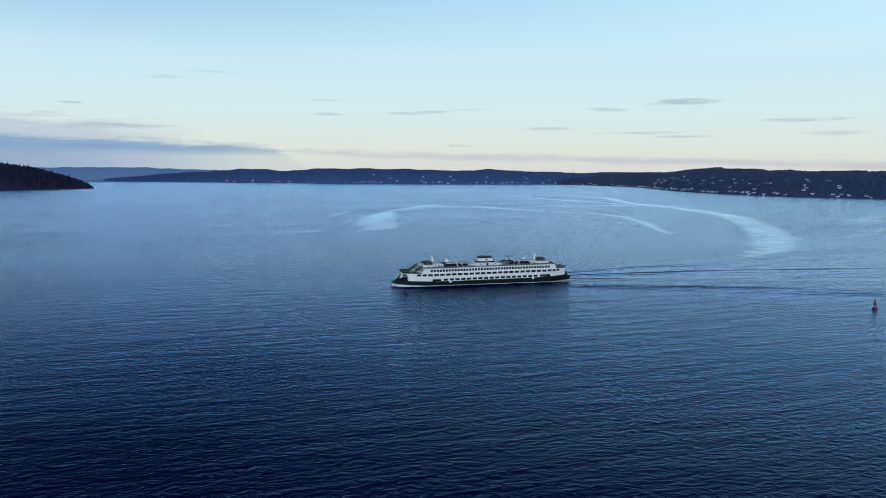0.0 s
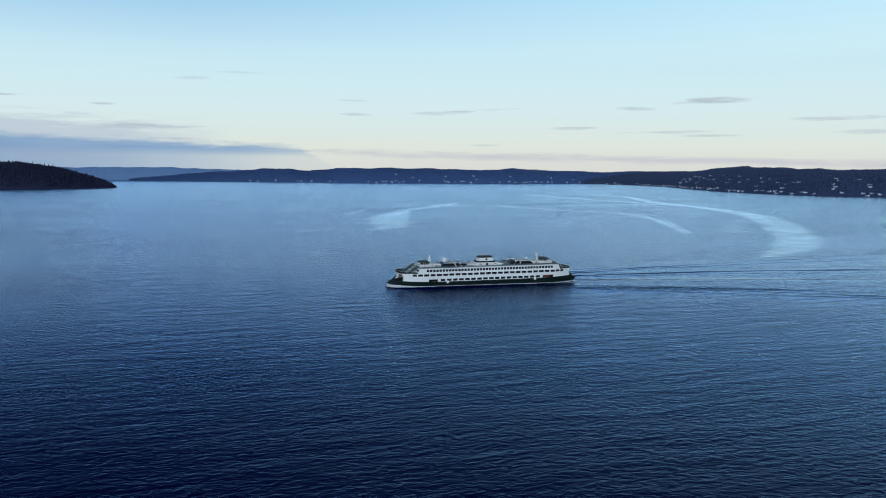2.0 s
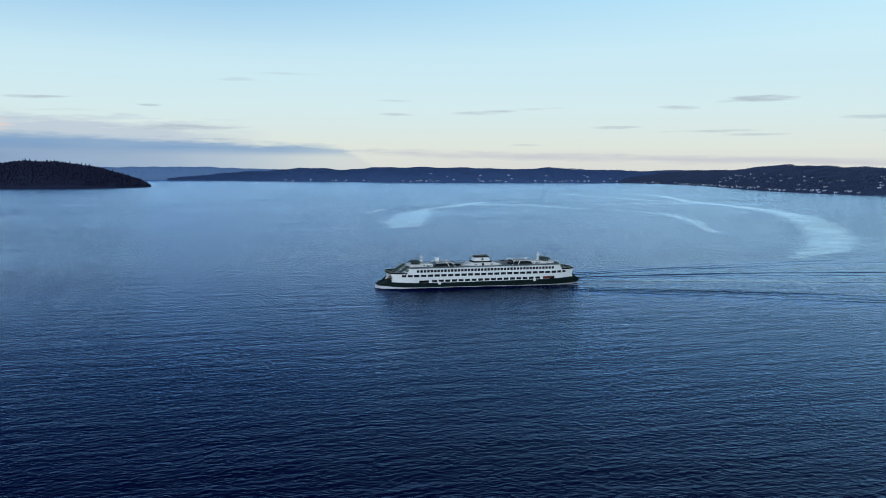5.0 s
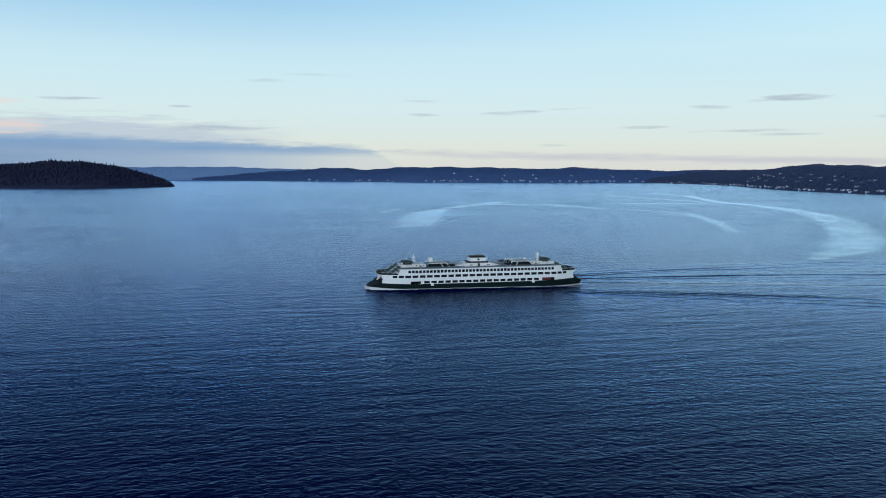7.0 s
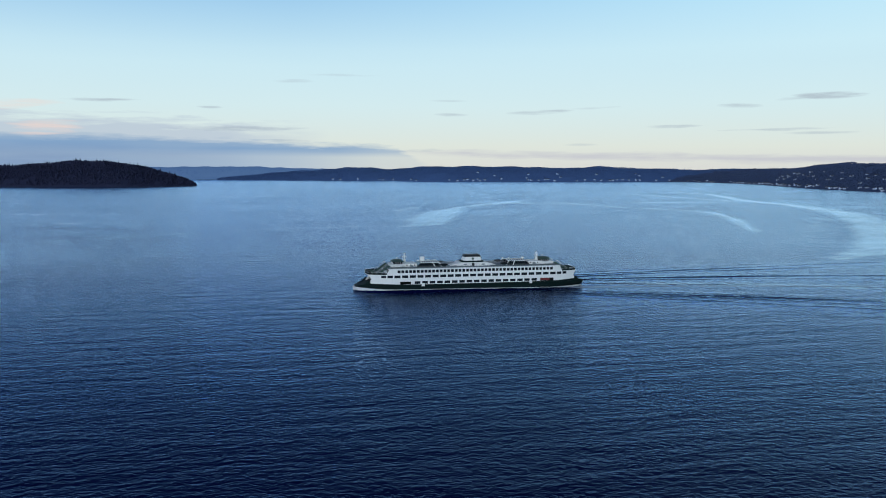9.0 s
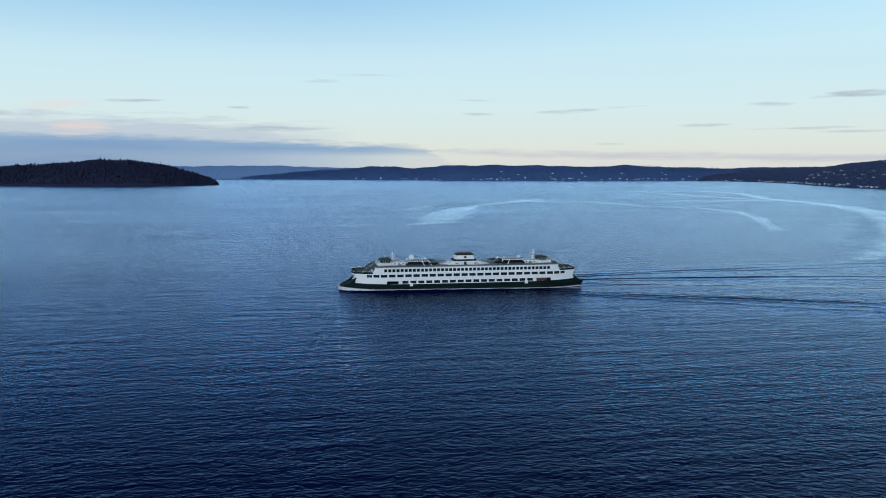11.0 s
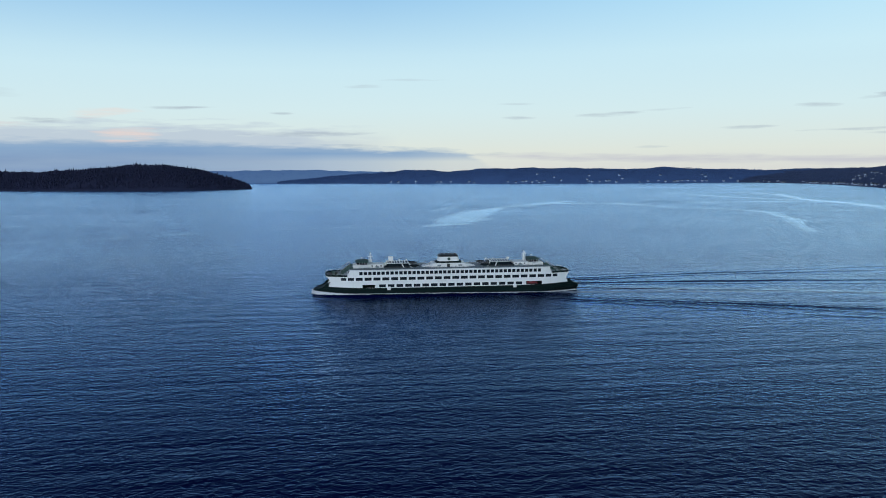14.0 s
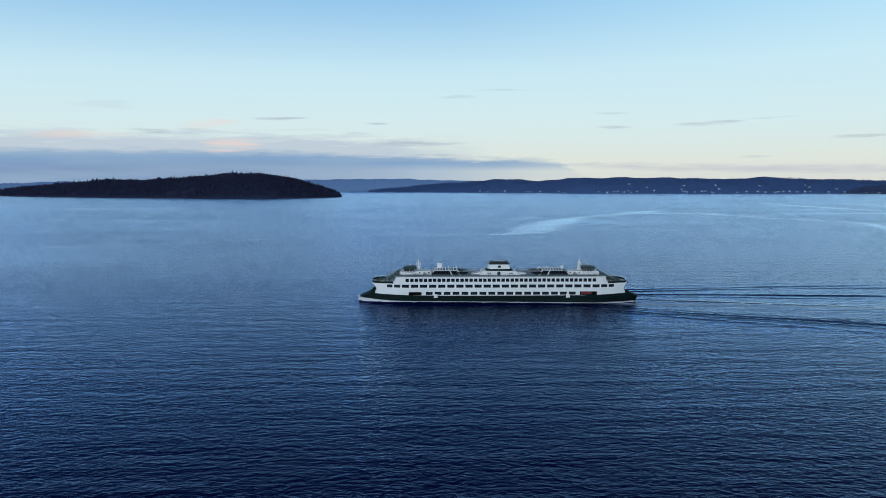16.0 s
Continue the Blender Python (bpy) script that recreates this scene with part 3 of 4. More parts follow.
right_land = Land([(2000, 820), (1858, 1278), (1790, 1400), (1700, 1500), (1671, 1717), (1700, 1950), (1740, 2118), (1834, 2363), (1960, 2700), (2010, 3000), (1985, 3330), (1900, 3560)], (0.8, 0.6), 750,
                  [(0, 90), (0.3, 86), (0.5, 95), (0.65, 86), (0.78, 68), (1, 60)], 260, 3)
far_land = Land([(2700, 3420), (2000, 3480), (1400, 3500), (774, 3620), (560, 3800), (180, 3980), (-120, 4090), (-330, 4160), (-425, 4180)], (-0.05, 1.0), 300,
                [(0, 72), (0.15, 68), (0.3, 80), (0.5, 82), (0.62, 80), (0.68, 68), (0.72, 80), (0.8, 70), (0.88, 50), (0.94, 30), (0.975, 20), (1, 8)], 120, 4)
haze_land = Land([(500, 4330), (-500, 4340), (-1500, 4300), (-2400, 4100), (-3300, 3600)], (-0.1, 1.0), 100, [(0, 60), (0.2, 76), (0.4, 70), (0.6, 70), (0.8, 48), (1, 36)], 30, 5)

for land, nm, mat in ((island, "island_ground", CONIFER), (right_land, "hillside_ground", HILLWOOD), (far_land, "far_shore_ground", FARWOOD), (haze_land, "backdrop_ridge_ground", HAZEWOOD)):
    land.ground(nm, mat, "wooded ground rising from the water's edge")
trees_mesh(island.trees(14000, (5, 11), 280, slim=(0.26, 0.42)) + island.trees(900, (11, 19), 280, slim=(0.15, 0.24)), "island_woods", CONIFER, "dense dark conifer woods covering the low island", 0.75)
HOUSE_LABELS = ["white two-storey house with a dark gabled roof", "large grey house with a dark gabled roof", "small cream bungalow with a dark gabled roof"]
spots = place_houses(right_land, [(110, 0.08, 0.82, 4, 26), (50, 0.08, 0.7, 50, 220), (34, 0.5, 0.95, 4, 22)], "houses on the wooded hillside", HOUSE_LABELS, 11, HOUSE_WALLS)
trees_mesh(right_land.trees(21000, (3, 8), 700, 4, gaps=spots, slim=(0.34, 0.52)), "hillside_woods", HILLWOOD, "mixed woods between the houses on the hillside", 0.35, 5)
spots = place_houses(far_land, [(48, 0.05, 0.62, 5, 14), (12, 0.2, 0.55, 18, 90), (10, 0.62, 0.85, 4, 14)], "houses along the far shore", HOUSE_LABELS, 12, HAZED_FAR_WALLS)
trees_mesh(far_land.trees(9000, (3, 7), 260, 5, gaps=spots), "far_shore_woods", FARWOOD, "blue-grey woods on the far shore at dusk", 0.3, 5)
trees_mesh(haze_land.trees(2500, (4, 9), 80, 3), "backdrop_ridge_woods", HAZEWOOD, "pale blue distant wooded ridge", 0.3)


# ---- the ferry: bow towards -x, waterline at z = 0 ----
SHEER_X, SHEER_Z = (0, 20, 40, 50, 59, 60.5, 62, 65, 67), (4.3, 4.3, 4.45, 4.75, 5.0, 4.9, 4.2, 3.4, 3.0)


def sheer(x):
    return lerp_table(abs(x), SHEER_X, SHEER_Z)


def end_x(z, z0, z1, far, hollow):
    """Where the side ends: hollowed between its foot and its head."""
    return far - hollow * math.sin(math.pi * min(1, max(0, (z - z0) / (z1 - z0))))


def pierced_wall(parent, name, side, z0, z1, far, hollow, lean, openings, mat, inset=0.0, thick=0.25):
    """One side of the ship with real openings (x0, x1, z0, z1), following the plan's curve."""
    xs = {-far, far} | {float(v) for v in np.arange(-60, 60.1, 4) if abs(v) < far - 1}
    zs = {z0, z1} | {z0 + (z1 - z0) * k / 6 for k in range(7)}
    for a, b, c, d in openings:
        xs |= {a, b}
        zs |= {c, d}
    xs, zs = sorted(xs), sorted(zs)
    bm = bmesh.new()
    cache = {}

    def vert(i, j, inner):
        if (i, j, inner) not in cache:
            x, z = xs[i], zs[j]
            lim = end_x(z, z0, z1, far, hollow) - lean * (z - z0)
            if abs(x) > far - 6:
                x = math.copysign(far - 6 + (abs(x) - far + 6) * (lim - far + 6) / 6, x)
            y = half_width(x) - inset - (thick if inner else 0)
            cache[(i, j, inner)] = bm.verts.new((x, side * y, z))
        return cache[(i, j, inner)]

    def is_open(i, j):
        if not (0 <= i < len(xs) - 1 and 0 <= j < len(zs) - 1):
            return True
        cx, cz = (xs[i] + xs[i + 1]) / 2, (zs[j] + zs[j + 1]) / 2
        return any(a < cx < b and c < cz < d for a, b, c, d in openings)

    for i in range(len(xs) - 1):
        for j in range(len(zs) - 1):
            if is_open(i, j):
                continue
            for inner in (False, True):
                bm.faces.new([vert(i, j, inner), vert(i + 1, j, inner), vert(i + 1, j + 1, inner), vert(i, j + 1, inner)])
            for (di, dj, p, q) in ((-1, 0, (i, j), (i, j + 1)), (1, 0, (i + 1, j), (i + 1, j + 1)), (0, -1, (i, j), (i + 1, j)), (0, 1, (i, j + 1), (i + 1, j + 1))):
                if is_open(i + di, j + dj):
                    bm.faces.new([vert(*p, False), vert(*q, False), vert(*q, True), vert(*p, True)])
    bmesh.ops.recalc_face_normals(bm, faces=bm.faces)
    return part(name, bm, mat, parent)


def pane_in(parent, side, a, b, c, d, back=0.12, inset=0.0, frame_mat=None):
    """A pane set back in its opening, with a mullion where it is wide."""
    bm = bmesh.new()
    ya, yb = half_width(a) - inset - back, half_width(b) - inset - back
    ring = [[(a - .02, side * ya, c - .02), (a - .02, side * ya, d + .02), (a - .02, side * (ya - .05), d + .02), (a - .02, side * (ya - .05), c - .02)],
            [(b + .02, side * yb, c - .02), (b + .02, side * yb, d + .02), (b + .02, side * (yb - .05), d + .02), (b + .02, side * (yb - .05), c - .02)]]
    loft(bm, ring)
    w = part("window", bm, GLASS, parent)
    if b - a > 2.5:
        for k in (1, 2):
            x = a + (b - a) * k / 3
            y = half_width(x) - inset - back
            bm = boxed(x - .05, x + .05, min(side * (y + .04), side * (y - .04)), max(side * (y + .04), side * (y - .04)), c, d)
            part("mullion", bm, DARK, w)
    return w


def plan_slab(bm, x0, x1, z0, z1, inset, n=30):
    """A deck plate that follows the ship's plan."""
    for (za, zb) in ((z0, z1),):
        xs = np.linspace(x0, x1, n)
        loft(bm, [[(x, -(half_width(x) - inset), za), (x, half_width(x) - inset, za), (x, half_width(x) - inset, zb), (x, -(half_width(x) - inset), zb)] for x in xs])


def build_ferry():
    fe = new("ferry")
    tagged(fe, "white and dark green double-ended car ferry under way on the sea", "ferry")
    # hull
    bm = bmesh.new()
    rings = []
    for x in sorted({s * v for v in (0, 12, 24, 34, 40, 44, 47, 50, 53, 56, 59, 60.5, 62, 64, 65.5, 66.5, 67.0) for s in (-1, 1)}):
        w, top = half_width(x) + 0.12, sheer(x)
        if abs(x) > 65:
            w *= {65.5: 0.95, 66.5: 0.82, 67.0: 0.55}[abs(x)]
        k = 1 - 0.45 * max(0, (abs(x) - 44) / 23)
        half = [(w, top), (w * 0.985, 2.6 if top > 3.2 else top * 0.7), (w * (0.96 * k + 0.04), 0.4), (w * 0.9 * k, -1.2), (w * 0.45 * k, -3.0)]
        rake = lerp_table(x, (58, 67), (0, 0.35))
        half = [(x - rake * (top - max(z, -0.5)), y, z) for y, z in half]
        rings.append([(q, -y, z) for q, y, z in half] + [(q, y, z) for q, y, z in half[::-1]])
    loft(bm, rings)
    hull = part("hull", bm, GREEN, fe, "dark green hull")
    for side in (-1, 1):
        for z, h, o in ((3.55, 0.35, 0.34), (1.7, 0.22, 0.26)):
            bm = bmesh.new()
            xs = np.linspace(-62, 62, 50)
            loft(bm, [[(x, side * (half_width(x) - 0.1), z), (x, side * (half_width(x) + o), z), (x, side * (half_width(x) + o), z + h), (x, side * (half_width(x) - 0.1), z + h)] for x in xs])
            part("rubbing_strake", bm, GREEN, hull)
    # sides with their rows of windows
    low = [(k * 4.2 - 1.6, k * 4.2 + 1.6, 4.65, 6.1) for k in range(-8, 9)]
    doors = [(-43.2, -37.2, 4.5, 6.0), (37.2, 45.2, 4.5, 6.2)]
    mid = [((k + .5) * 4.26 - 1.68, (k + .5) * 4.26 + 1.68, 8.05, 9.5) for k in range(-11, 11)] + [(s * x - w, s * x + w, 8.08, 9.48) for s in (-1, 1) for x, w in ((48.65, 1.5), (52.2, 1.3))]
    top = [((k + .5) * 2.14 - .82, (k + .5) * 2.14 + .82, 10.8, 12.35) for k in range(-21, 21)]
    for side in (-1, 1):
        pierced_wall(fe, "lower_side_wall", side, 4.1, 9.95, 60.3, 1.7, 0.0, low + doors + mid, WHITE)
        pierced_wall(fe, "upper_side_wall", side, 9.97, 13.0, 50.5, 0.0, 0.45, top, WHITE)
        for o in low + mid + top:
            pane_in(fe, side, *o)
        # white shell doors low on the sides
        for x in (-30.5, 31.5):
            w = half_width(x)
            part("shell_door", boxed(x - 0.85, x + 0.85, min(side * (w - .1), side * (w + .42)), max(side * (w - .1), side * (w + .42)), 3.3, 4.95, bevel=0.06), WHITE, fe, "small white shell door")
        # moulding between the decks
        for z in (6.9, 10.1):
            bm = bmesh.new()
            xs = np.linspace(-56, 56, 40) if z < 9 else np.linspace(-49, 49, 30)
            loft(bm, [[(x, side * (half_width(x) - .05), z), (x, side * (half_width(x) + .07), z), (x, side * (half_width(x) + .07), z + .12), (x, side * (half_width(x) - .05), z + .12)] for x in xs])
            part("moulding", bm, WHITE, fe)
    bm = bmesh.new()
    plan_slab(bm, -59.5, 59.5, 9.7, 9.93, 0.27)
    part("promenade_deck", bm, PALEDECK, fe, "grey deck plating")
    bm = bmesh.new()
    plan_slab(bm, -56, 56, 6.6, 6.8, 0.3)
    part("saloon_deck", bm, DARK, fe)
    bm = bmesh.new()
    plan_slab(bm, -49.6, 49.6, 13.02, 13.22, -0.25)
    part("roof_deck", bm, DECKGREY, fe, "grey-green roof deck")
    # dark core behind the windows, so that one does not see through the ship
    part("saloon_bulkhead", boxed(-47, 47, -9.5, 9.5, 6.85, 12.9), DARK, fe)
    part("engine_casing", boxed(-34, 34, -2.5, 2.5, 4.4, 6.5), DARK, fe)
    for side in (-1, 1):
        bm = bmesh.new()
        xs = np.linspace(-49.7, 49.7, 34)
        loft(bm, [[(x, side * (half_width(x) + .18), 13.0), (x, side * (half_width(x) + .34), 13.0), (x, side * (half_width(x) + .34), 13.24), (x, side * (half_width(x) + .18), 13.24)] for x in xs])
        part("roof_edge", bm, WHITE, fe)
        # rail on the roof
        bm = bmesh.new()
        for z in (13.75, 14.3):
            for a, b in zip(np.linspace(-48, 48, 25), np.linspace(-48, 48, 25)[1:]):
                tube(bm, (a, side * (half_width(a) - .1), z), (b, side * (half_width(b) - .1), z), 0.035, 4)
        for x in np.linspace(-48, 48, 49):
            tube(bm, (x, side * (half_width(x) - .1), 13.2), (x, side * (half_width(x) - .1), 14.3), 0.035, 4)
        tagged(part("railing", bm, DECKGREEN, fe), kind="stuff")
    for s in (-1, 1):
        build_end(fe, s)
        build_solarium(fe, s)
    build_funnel(fe)
    return fe


def build_end(fe, s):
    # front of the saloon, raked, with panes
    bm = bmesh.new()
    xf, xt, w = 50.3, 48.7, 12.3
    loft(bm, [[(s * xf, -w, 9.9), (s * xf, w, 9.9), (s * (xf - .3), w, 9.9), (s * (xf - .3), -w, 9.9)], [(s * xt, -w - .3, 13.0), (s * xt, w + .3, 13.0), (s * (xt - .3), w + .3, 13.0), (s * (xt - .3), -w - .3, 13.0)]])
    part("saloon_front", bm, WHITE, fe)
    for k in range(-4, 5):
        bm = bmesh.new()
        y = k * 2.5
        a, b = xf - 1.6 * 0.32 + .04, xf - 1.6 * 0.78 + .04
        loft(bm, [[(s * a, y - .9, 10.9), (s * a, y + .9, 10.9), (s * (a - .12), y + .9, 10.9), (s * (a - .12), y - .9, 10.9)], [(s * b, y - .9, 12.3), (s * b, y + .9, 12.3), (s * (b - .12), y + .9, 12.3), (s * (b - .12), y - .9, 12.3)]])
        part("front_window", bm, GLASS, fe)
    # bulwark round the open end deck
    path = [(s * x, half_width(x) - .15) for x in np.linspace(50.4, 59.6, 8)]
    tip = [(s * (59.6 + 1.3 * math.cos(a)), 7.6 * math.sin(a)) for a in np.linspace(math.pi / 2, -math.pi / 2, 9)][1:-1]
    for nm, sd in (("end_bulwark", 1), ("end_bulwark", -1)):
        pts = [(x, sd * y) for x, y in path] + [(x, y * (1 if sd > 0 else -1)) for x, y in tip[:4]]
        bm = bmesh.new()
        rings = []
        for x, y in pts:
            d = Vector((x - s * 45, y * 1.2)).normalized() * 0.18
            rings.append([(x, y, 9.9), (x + d.x, y + d.y, 9.9), (x + d.x, y + d.y, 10.7), (x, y, 10.7)])
        loft(bm, rings)
        part(nm, bm, GREEN, fe, "dark green bulwark")
        bm = bmesh.new()
        for p, q in zip(pts, pts[1:]):
            tube(bm, (*p, 11.2), (*q, 11.2), 0.05, 5)
        for p in pts[::2]:
            tube(bm, (*p, 10.6), (*p, 11.2), 0.04, 5)
        part("handrail", bm, WHITE, fe)
    # overhanging lip of the white end
    bm = bmesh.new()
    loft(bm, [[(s * (58 + 2.9 * c), y, 9.45), (s * (58 + 2.9 * c + .1), y, 9.93), (s * (55), y, 9.93), (s * (55), y, 9.45)] for y, c in ((-7.7, .75), (-5.5, .93), (-2.5, 1), (2.5, 1), (5.5, .93), (7.7, .75))])
    part("end_lip", bm, WHITE, fe)
    # covered stairs up to the wheelhouse deck
    for y in (-6.0, 6.0):
        bm = bmesh.new()
        loft(bm, [[(s * 55.2, y - .9, 9.95), (s * 55.2, y + .9, 9.95), (s * 53.6, y + .9, 9.95), (s * 53.6, y - .9, 9.95)],
                  [(s * 49.0, y - .9, 14.5), (s * 49.0, y + .9, 14.5), (s * 47.6, y + .9, 13.9), (s * 47.6, y - .9, 13.9)]])
        st = part("stairway", bm, DECKGREEN, fe, "dark green inclined stairway")
        for yy in (y - .95, y + .95):
            bm = bmesh.new()
            tube(bm, (s * 55.3, yy, 11.0), (s * 49.2, yy, 15.5), 0.07, 5)
            for k in range(5):
                x, z = 55.0 - k * 1.45, 10.1 + k * 1.07
                tube(bm, (s * x, yy, z), (s * x, yy, z + 1.1), 0.05, 5)
            part("stair_rail", bm, STEEL, st)
    # wheelhouse: white house, band of raked panes, flaring dark green cap
    e = part("wheelhouse", boxed(min(s * 47.6, s * 40.3), max(s * 47.6, s * 40.3), -5.6, 5.6, 13.2, 14.75, bevel=0.15), WHITE, fe, "white wheelhouse with a dark green cap")
    ring = lambda x0, x1, y, z: [(s * x0, -y * .62, z), (s * x0, y * .62, z), (s * (x0 - 1.4), y, z), (s * x1, y, z), (s * x1, -y, z), (s * (x0 - 1.4), -y, z)]
    bm = bmesh.new()
    loft(bm, [ring(45.6, 40.5, 4.0, 14.7), ring(46.0, 40.4, 4.4, 16.0)])
    part("wheelhouse_glazing", bm, GLASS, e)
    for t in np.linspace(-1, 1, 6):
        bm = bmesh.new()
        tube(bm, (s * 45.65, t * 2.4, 14.7), (s * 46.05, t * 2.7, 16.0), 0.09, 5)
        part("mullion", bm, WHITE, e)
    for side in (-1, 1):
        for x in (44.3, 43.0, 41.7, 40.6):
            bm = bmesh.new()
            tube(bm, (s * x, side * 4.02, 14.7), (s * (x + .1), side * 4.42, 16.0), 0.1, 5)
            part("mullion", bm, WHITE, e)
        part("bridge_wing", boxed(min(s * 44.5, s * 41.5), max(s * 44.5, s * 41.5), min(side * 5.5, side * 9.5), max(side * 5.5, side * 9.5), 13.9, 14.6, bevel=.08), WHITE, e)
    bm = bmesh.new()
    loft(bm, [ring(46.5, 39.9, 4.9, 15.95), ring(46.6, 39.8, 5.0, 16.25), ring(45.2, 40.8, 3.8, 16.85)])
    part("wheelhouse_cap", bm, DECKGREEN, e, "dark green cap")
    # searchlight and aerials on the cap
    bm = bmesh.new()
    tube(bm, (s * 43, 1.5, 16.7), (s * 43, 1.5, 17.5), 0.08)
    box(bm, min(s * 42.7, s * 43.3), max(s * 42.7, s * 43.3), 1.2, 1.8, 17.4, 17.95, bevel=.08)
    part("searchlight", bm, STEEL, e)
    # mast with yards and a radar scanner
    bm = bmesh.new()
    mx = s * 38.9
    tube(bm, (mx, 0, 13.2), (mx, 0, 17.4), 0.55, 8, 0.34)
    tube(bm, (mx, 0, 17.4), (mx, 0, 20.4), 0.20, 8, 0.09)
    for q in (-1, 1):
        tube(bm, (mx, q * 1.6, 13.2), (mx, 0, 17.4), 0.15)
        tube(bm, (mx + q * 1.7, 0, 13.2), (mx + q * 0.2, 0, 17.2), 0.15)
        tube(bm, (mx + q * 0.9, 0, 15.4), (mx, 0, 16.2), 0.09)
    box(bm, mx - 1.0, mx + 1.0, -.9, .9, 16.7, 16.85)
    mast = part("mast", bm, WHITE, fe, "white mast with yards")
    for z, r in ((17.6, 1.9), (19.2, 1.3)):
        bm = bmesh.new()
        tube(bm, (mx, -r, z), (mx, r, z), 0.08)
        tube(bm, (mx - 0.6 * r, 0, z), (mx + 0.6 * r, 0, z), 0.08)
        part("yard", bm, WHITE, mast)
    part("radar_scanner", boxed(mx - 1.2, mx + 1.2, -.2, .2, 18.2, 18.55, bevel=.06), WHITE, mast)
    for y in (-1.7, 1.7):
        bm = bmesh.new()
        tube(bm, (mx, y, 17.6), (mx, y, 20.0), 0.05)
        part("aerial", bm, WHITE, mast)
    # ventilator house and box cowl behind the mast
    vh = part("ventilator_house", boxed(min(s * 40.2, s * 32.6), max(s * 40.2, s * 32.6), -5.0, 5.0, 13.2, 14.95, bevel=.12), WHITE, fe)
    for side in (-1, 1):
        for x in (33.8, 36.0, 38.2):
            part("porthole", boxed(s * x - .3, s * x + .3, min(side * 4.9, side * 5.05), max(side * 4.9, side * 5.05), 13.9, 14.5), GLASS, vh)
    part("locker", boxed(min(s * 36.6, s * 35.0), max(s * 36.6, s * 35.0), -7.4, -5.2, 13.2, 14.2, bevel=.08), DECKGREY, fe)
    bm = bmesh.new()
    if s < 0:
        box(bm, -29.9, -27.6, -1.2, 1.2, 15.9, 18.2, bevel=.1)
        tube(bm, (-28.7, 0, 13.2), (-28.7, 0, 16), 0.5, 8)
        part("box_cowl", bm, WHITE, fe, "white box-shaped ventilator")
    else:
        tube(bm, (30.5, 0, 13.2), (30.5, 0, 16.2), 0.35, 8)
        box(bm, 29.9, 31.1, -.6, .6, 16.1, 17.0, bevel=.1)
        part("box_cowl", bm, WHITE, fe)
    # mooring winch and lockers on the end deck
    for y in (-3.2, 3.2):
        bm = bmesh.new()
        tube(bm, (s * 57.2, y - 1.0, 10.6), (s * 57.2, y + 1.0, 10.6), 0.5, 10)
        box(bm, s * 57.2 - .7, s * 57.2 + .7, y - 1.25, y - 1.0, 9.93, 11.1)
        box(bm, s * 57.2 - .7, s * 57.2 + .7, y + 1.0, y + 1.25, 9.93, 11.1)
        part("mooring_winch", bm, DECKGREEN, fe)
    # jambs and lintel of the car deck's open end
    for y in (-1, 1):
        bm = bmesh.new()
        loft(bm, [[(s * 60.2, y * 7.9, 4.9), (s * 60.2, y * 6.6, 4.9), (s * 59.2, y * 6.6, 4.9), (s * 59.2, y * 7.9, 4.9)], [(s * 58.5, y * 8.2, 7), (s * 58.5, y * 6.6, 7), (s * 57.5, y * 6.6, 7), (s * 57.5, y * 8.2, 7)], [(s * 60.1, y * 7.9, 9.7), (s * 60.1, y * 6.6, 9.7), (s * 59.1, y * 6.6, 9.7), (s * 59.1, y * 7.9, 9.7)]])
        part("end_jamb", bm, WHITE, fe)
        # low dark bulwark running out to the tip
        bm = bmesh.new()
        rings = []
        for x, up in ((59.3, 1.4), (60.2, 1.4), (61, 1.2), (61.6, .7), (62.5, .4), (64, .25), (65.3, .2)):
            w, t = half_width(x) * (0.96 if x > 65 else 1), sheer(x)
            rings.append([(s * x, y * w, t - .2), (s * x, y * (w - .2), t - .2), (s * x, y * (w - .2), t + up), (s * x, y * w, t + up)])
        loft(bm, rings)
        part("apron_bulwark", bm, GREEN, fe)


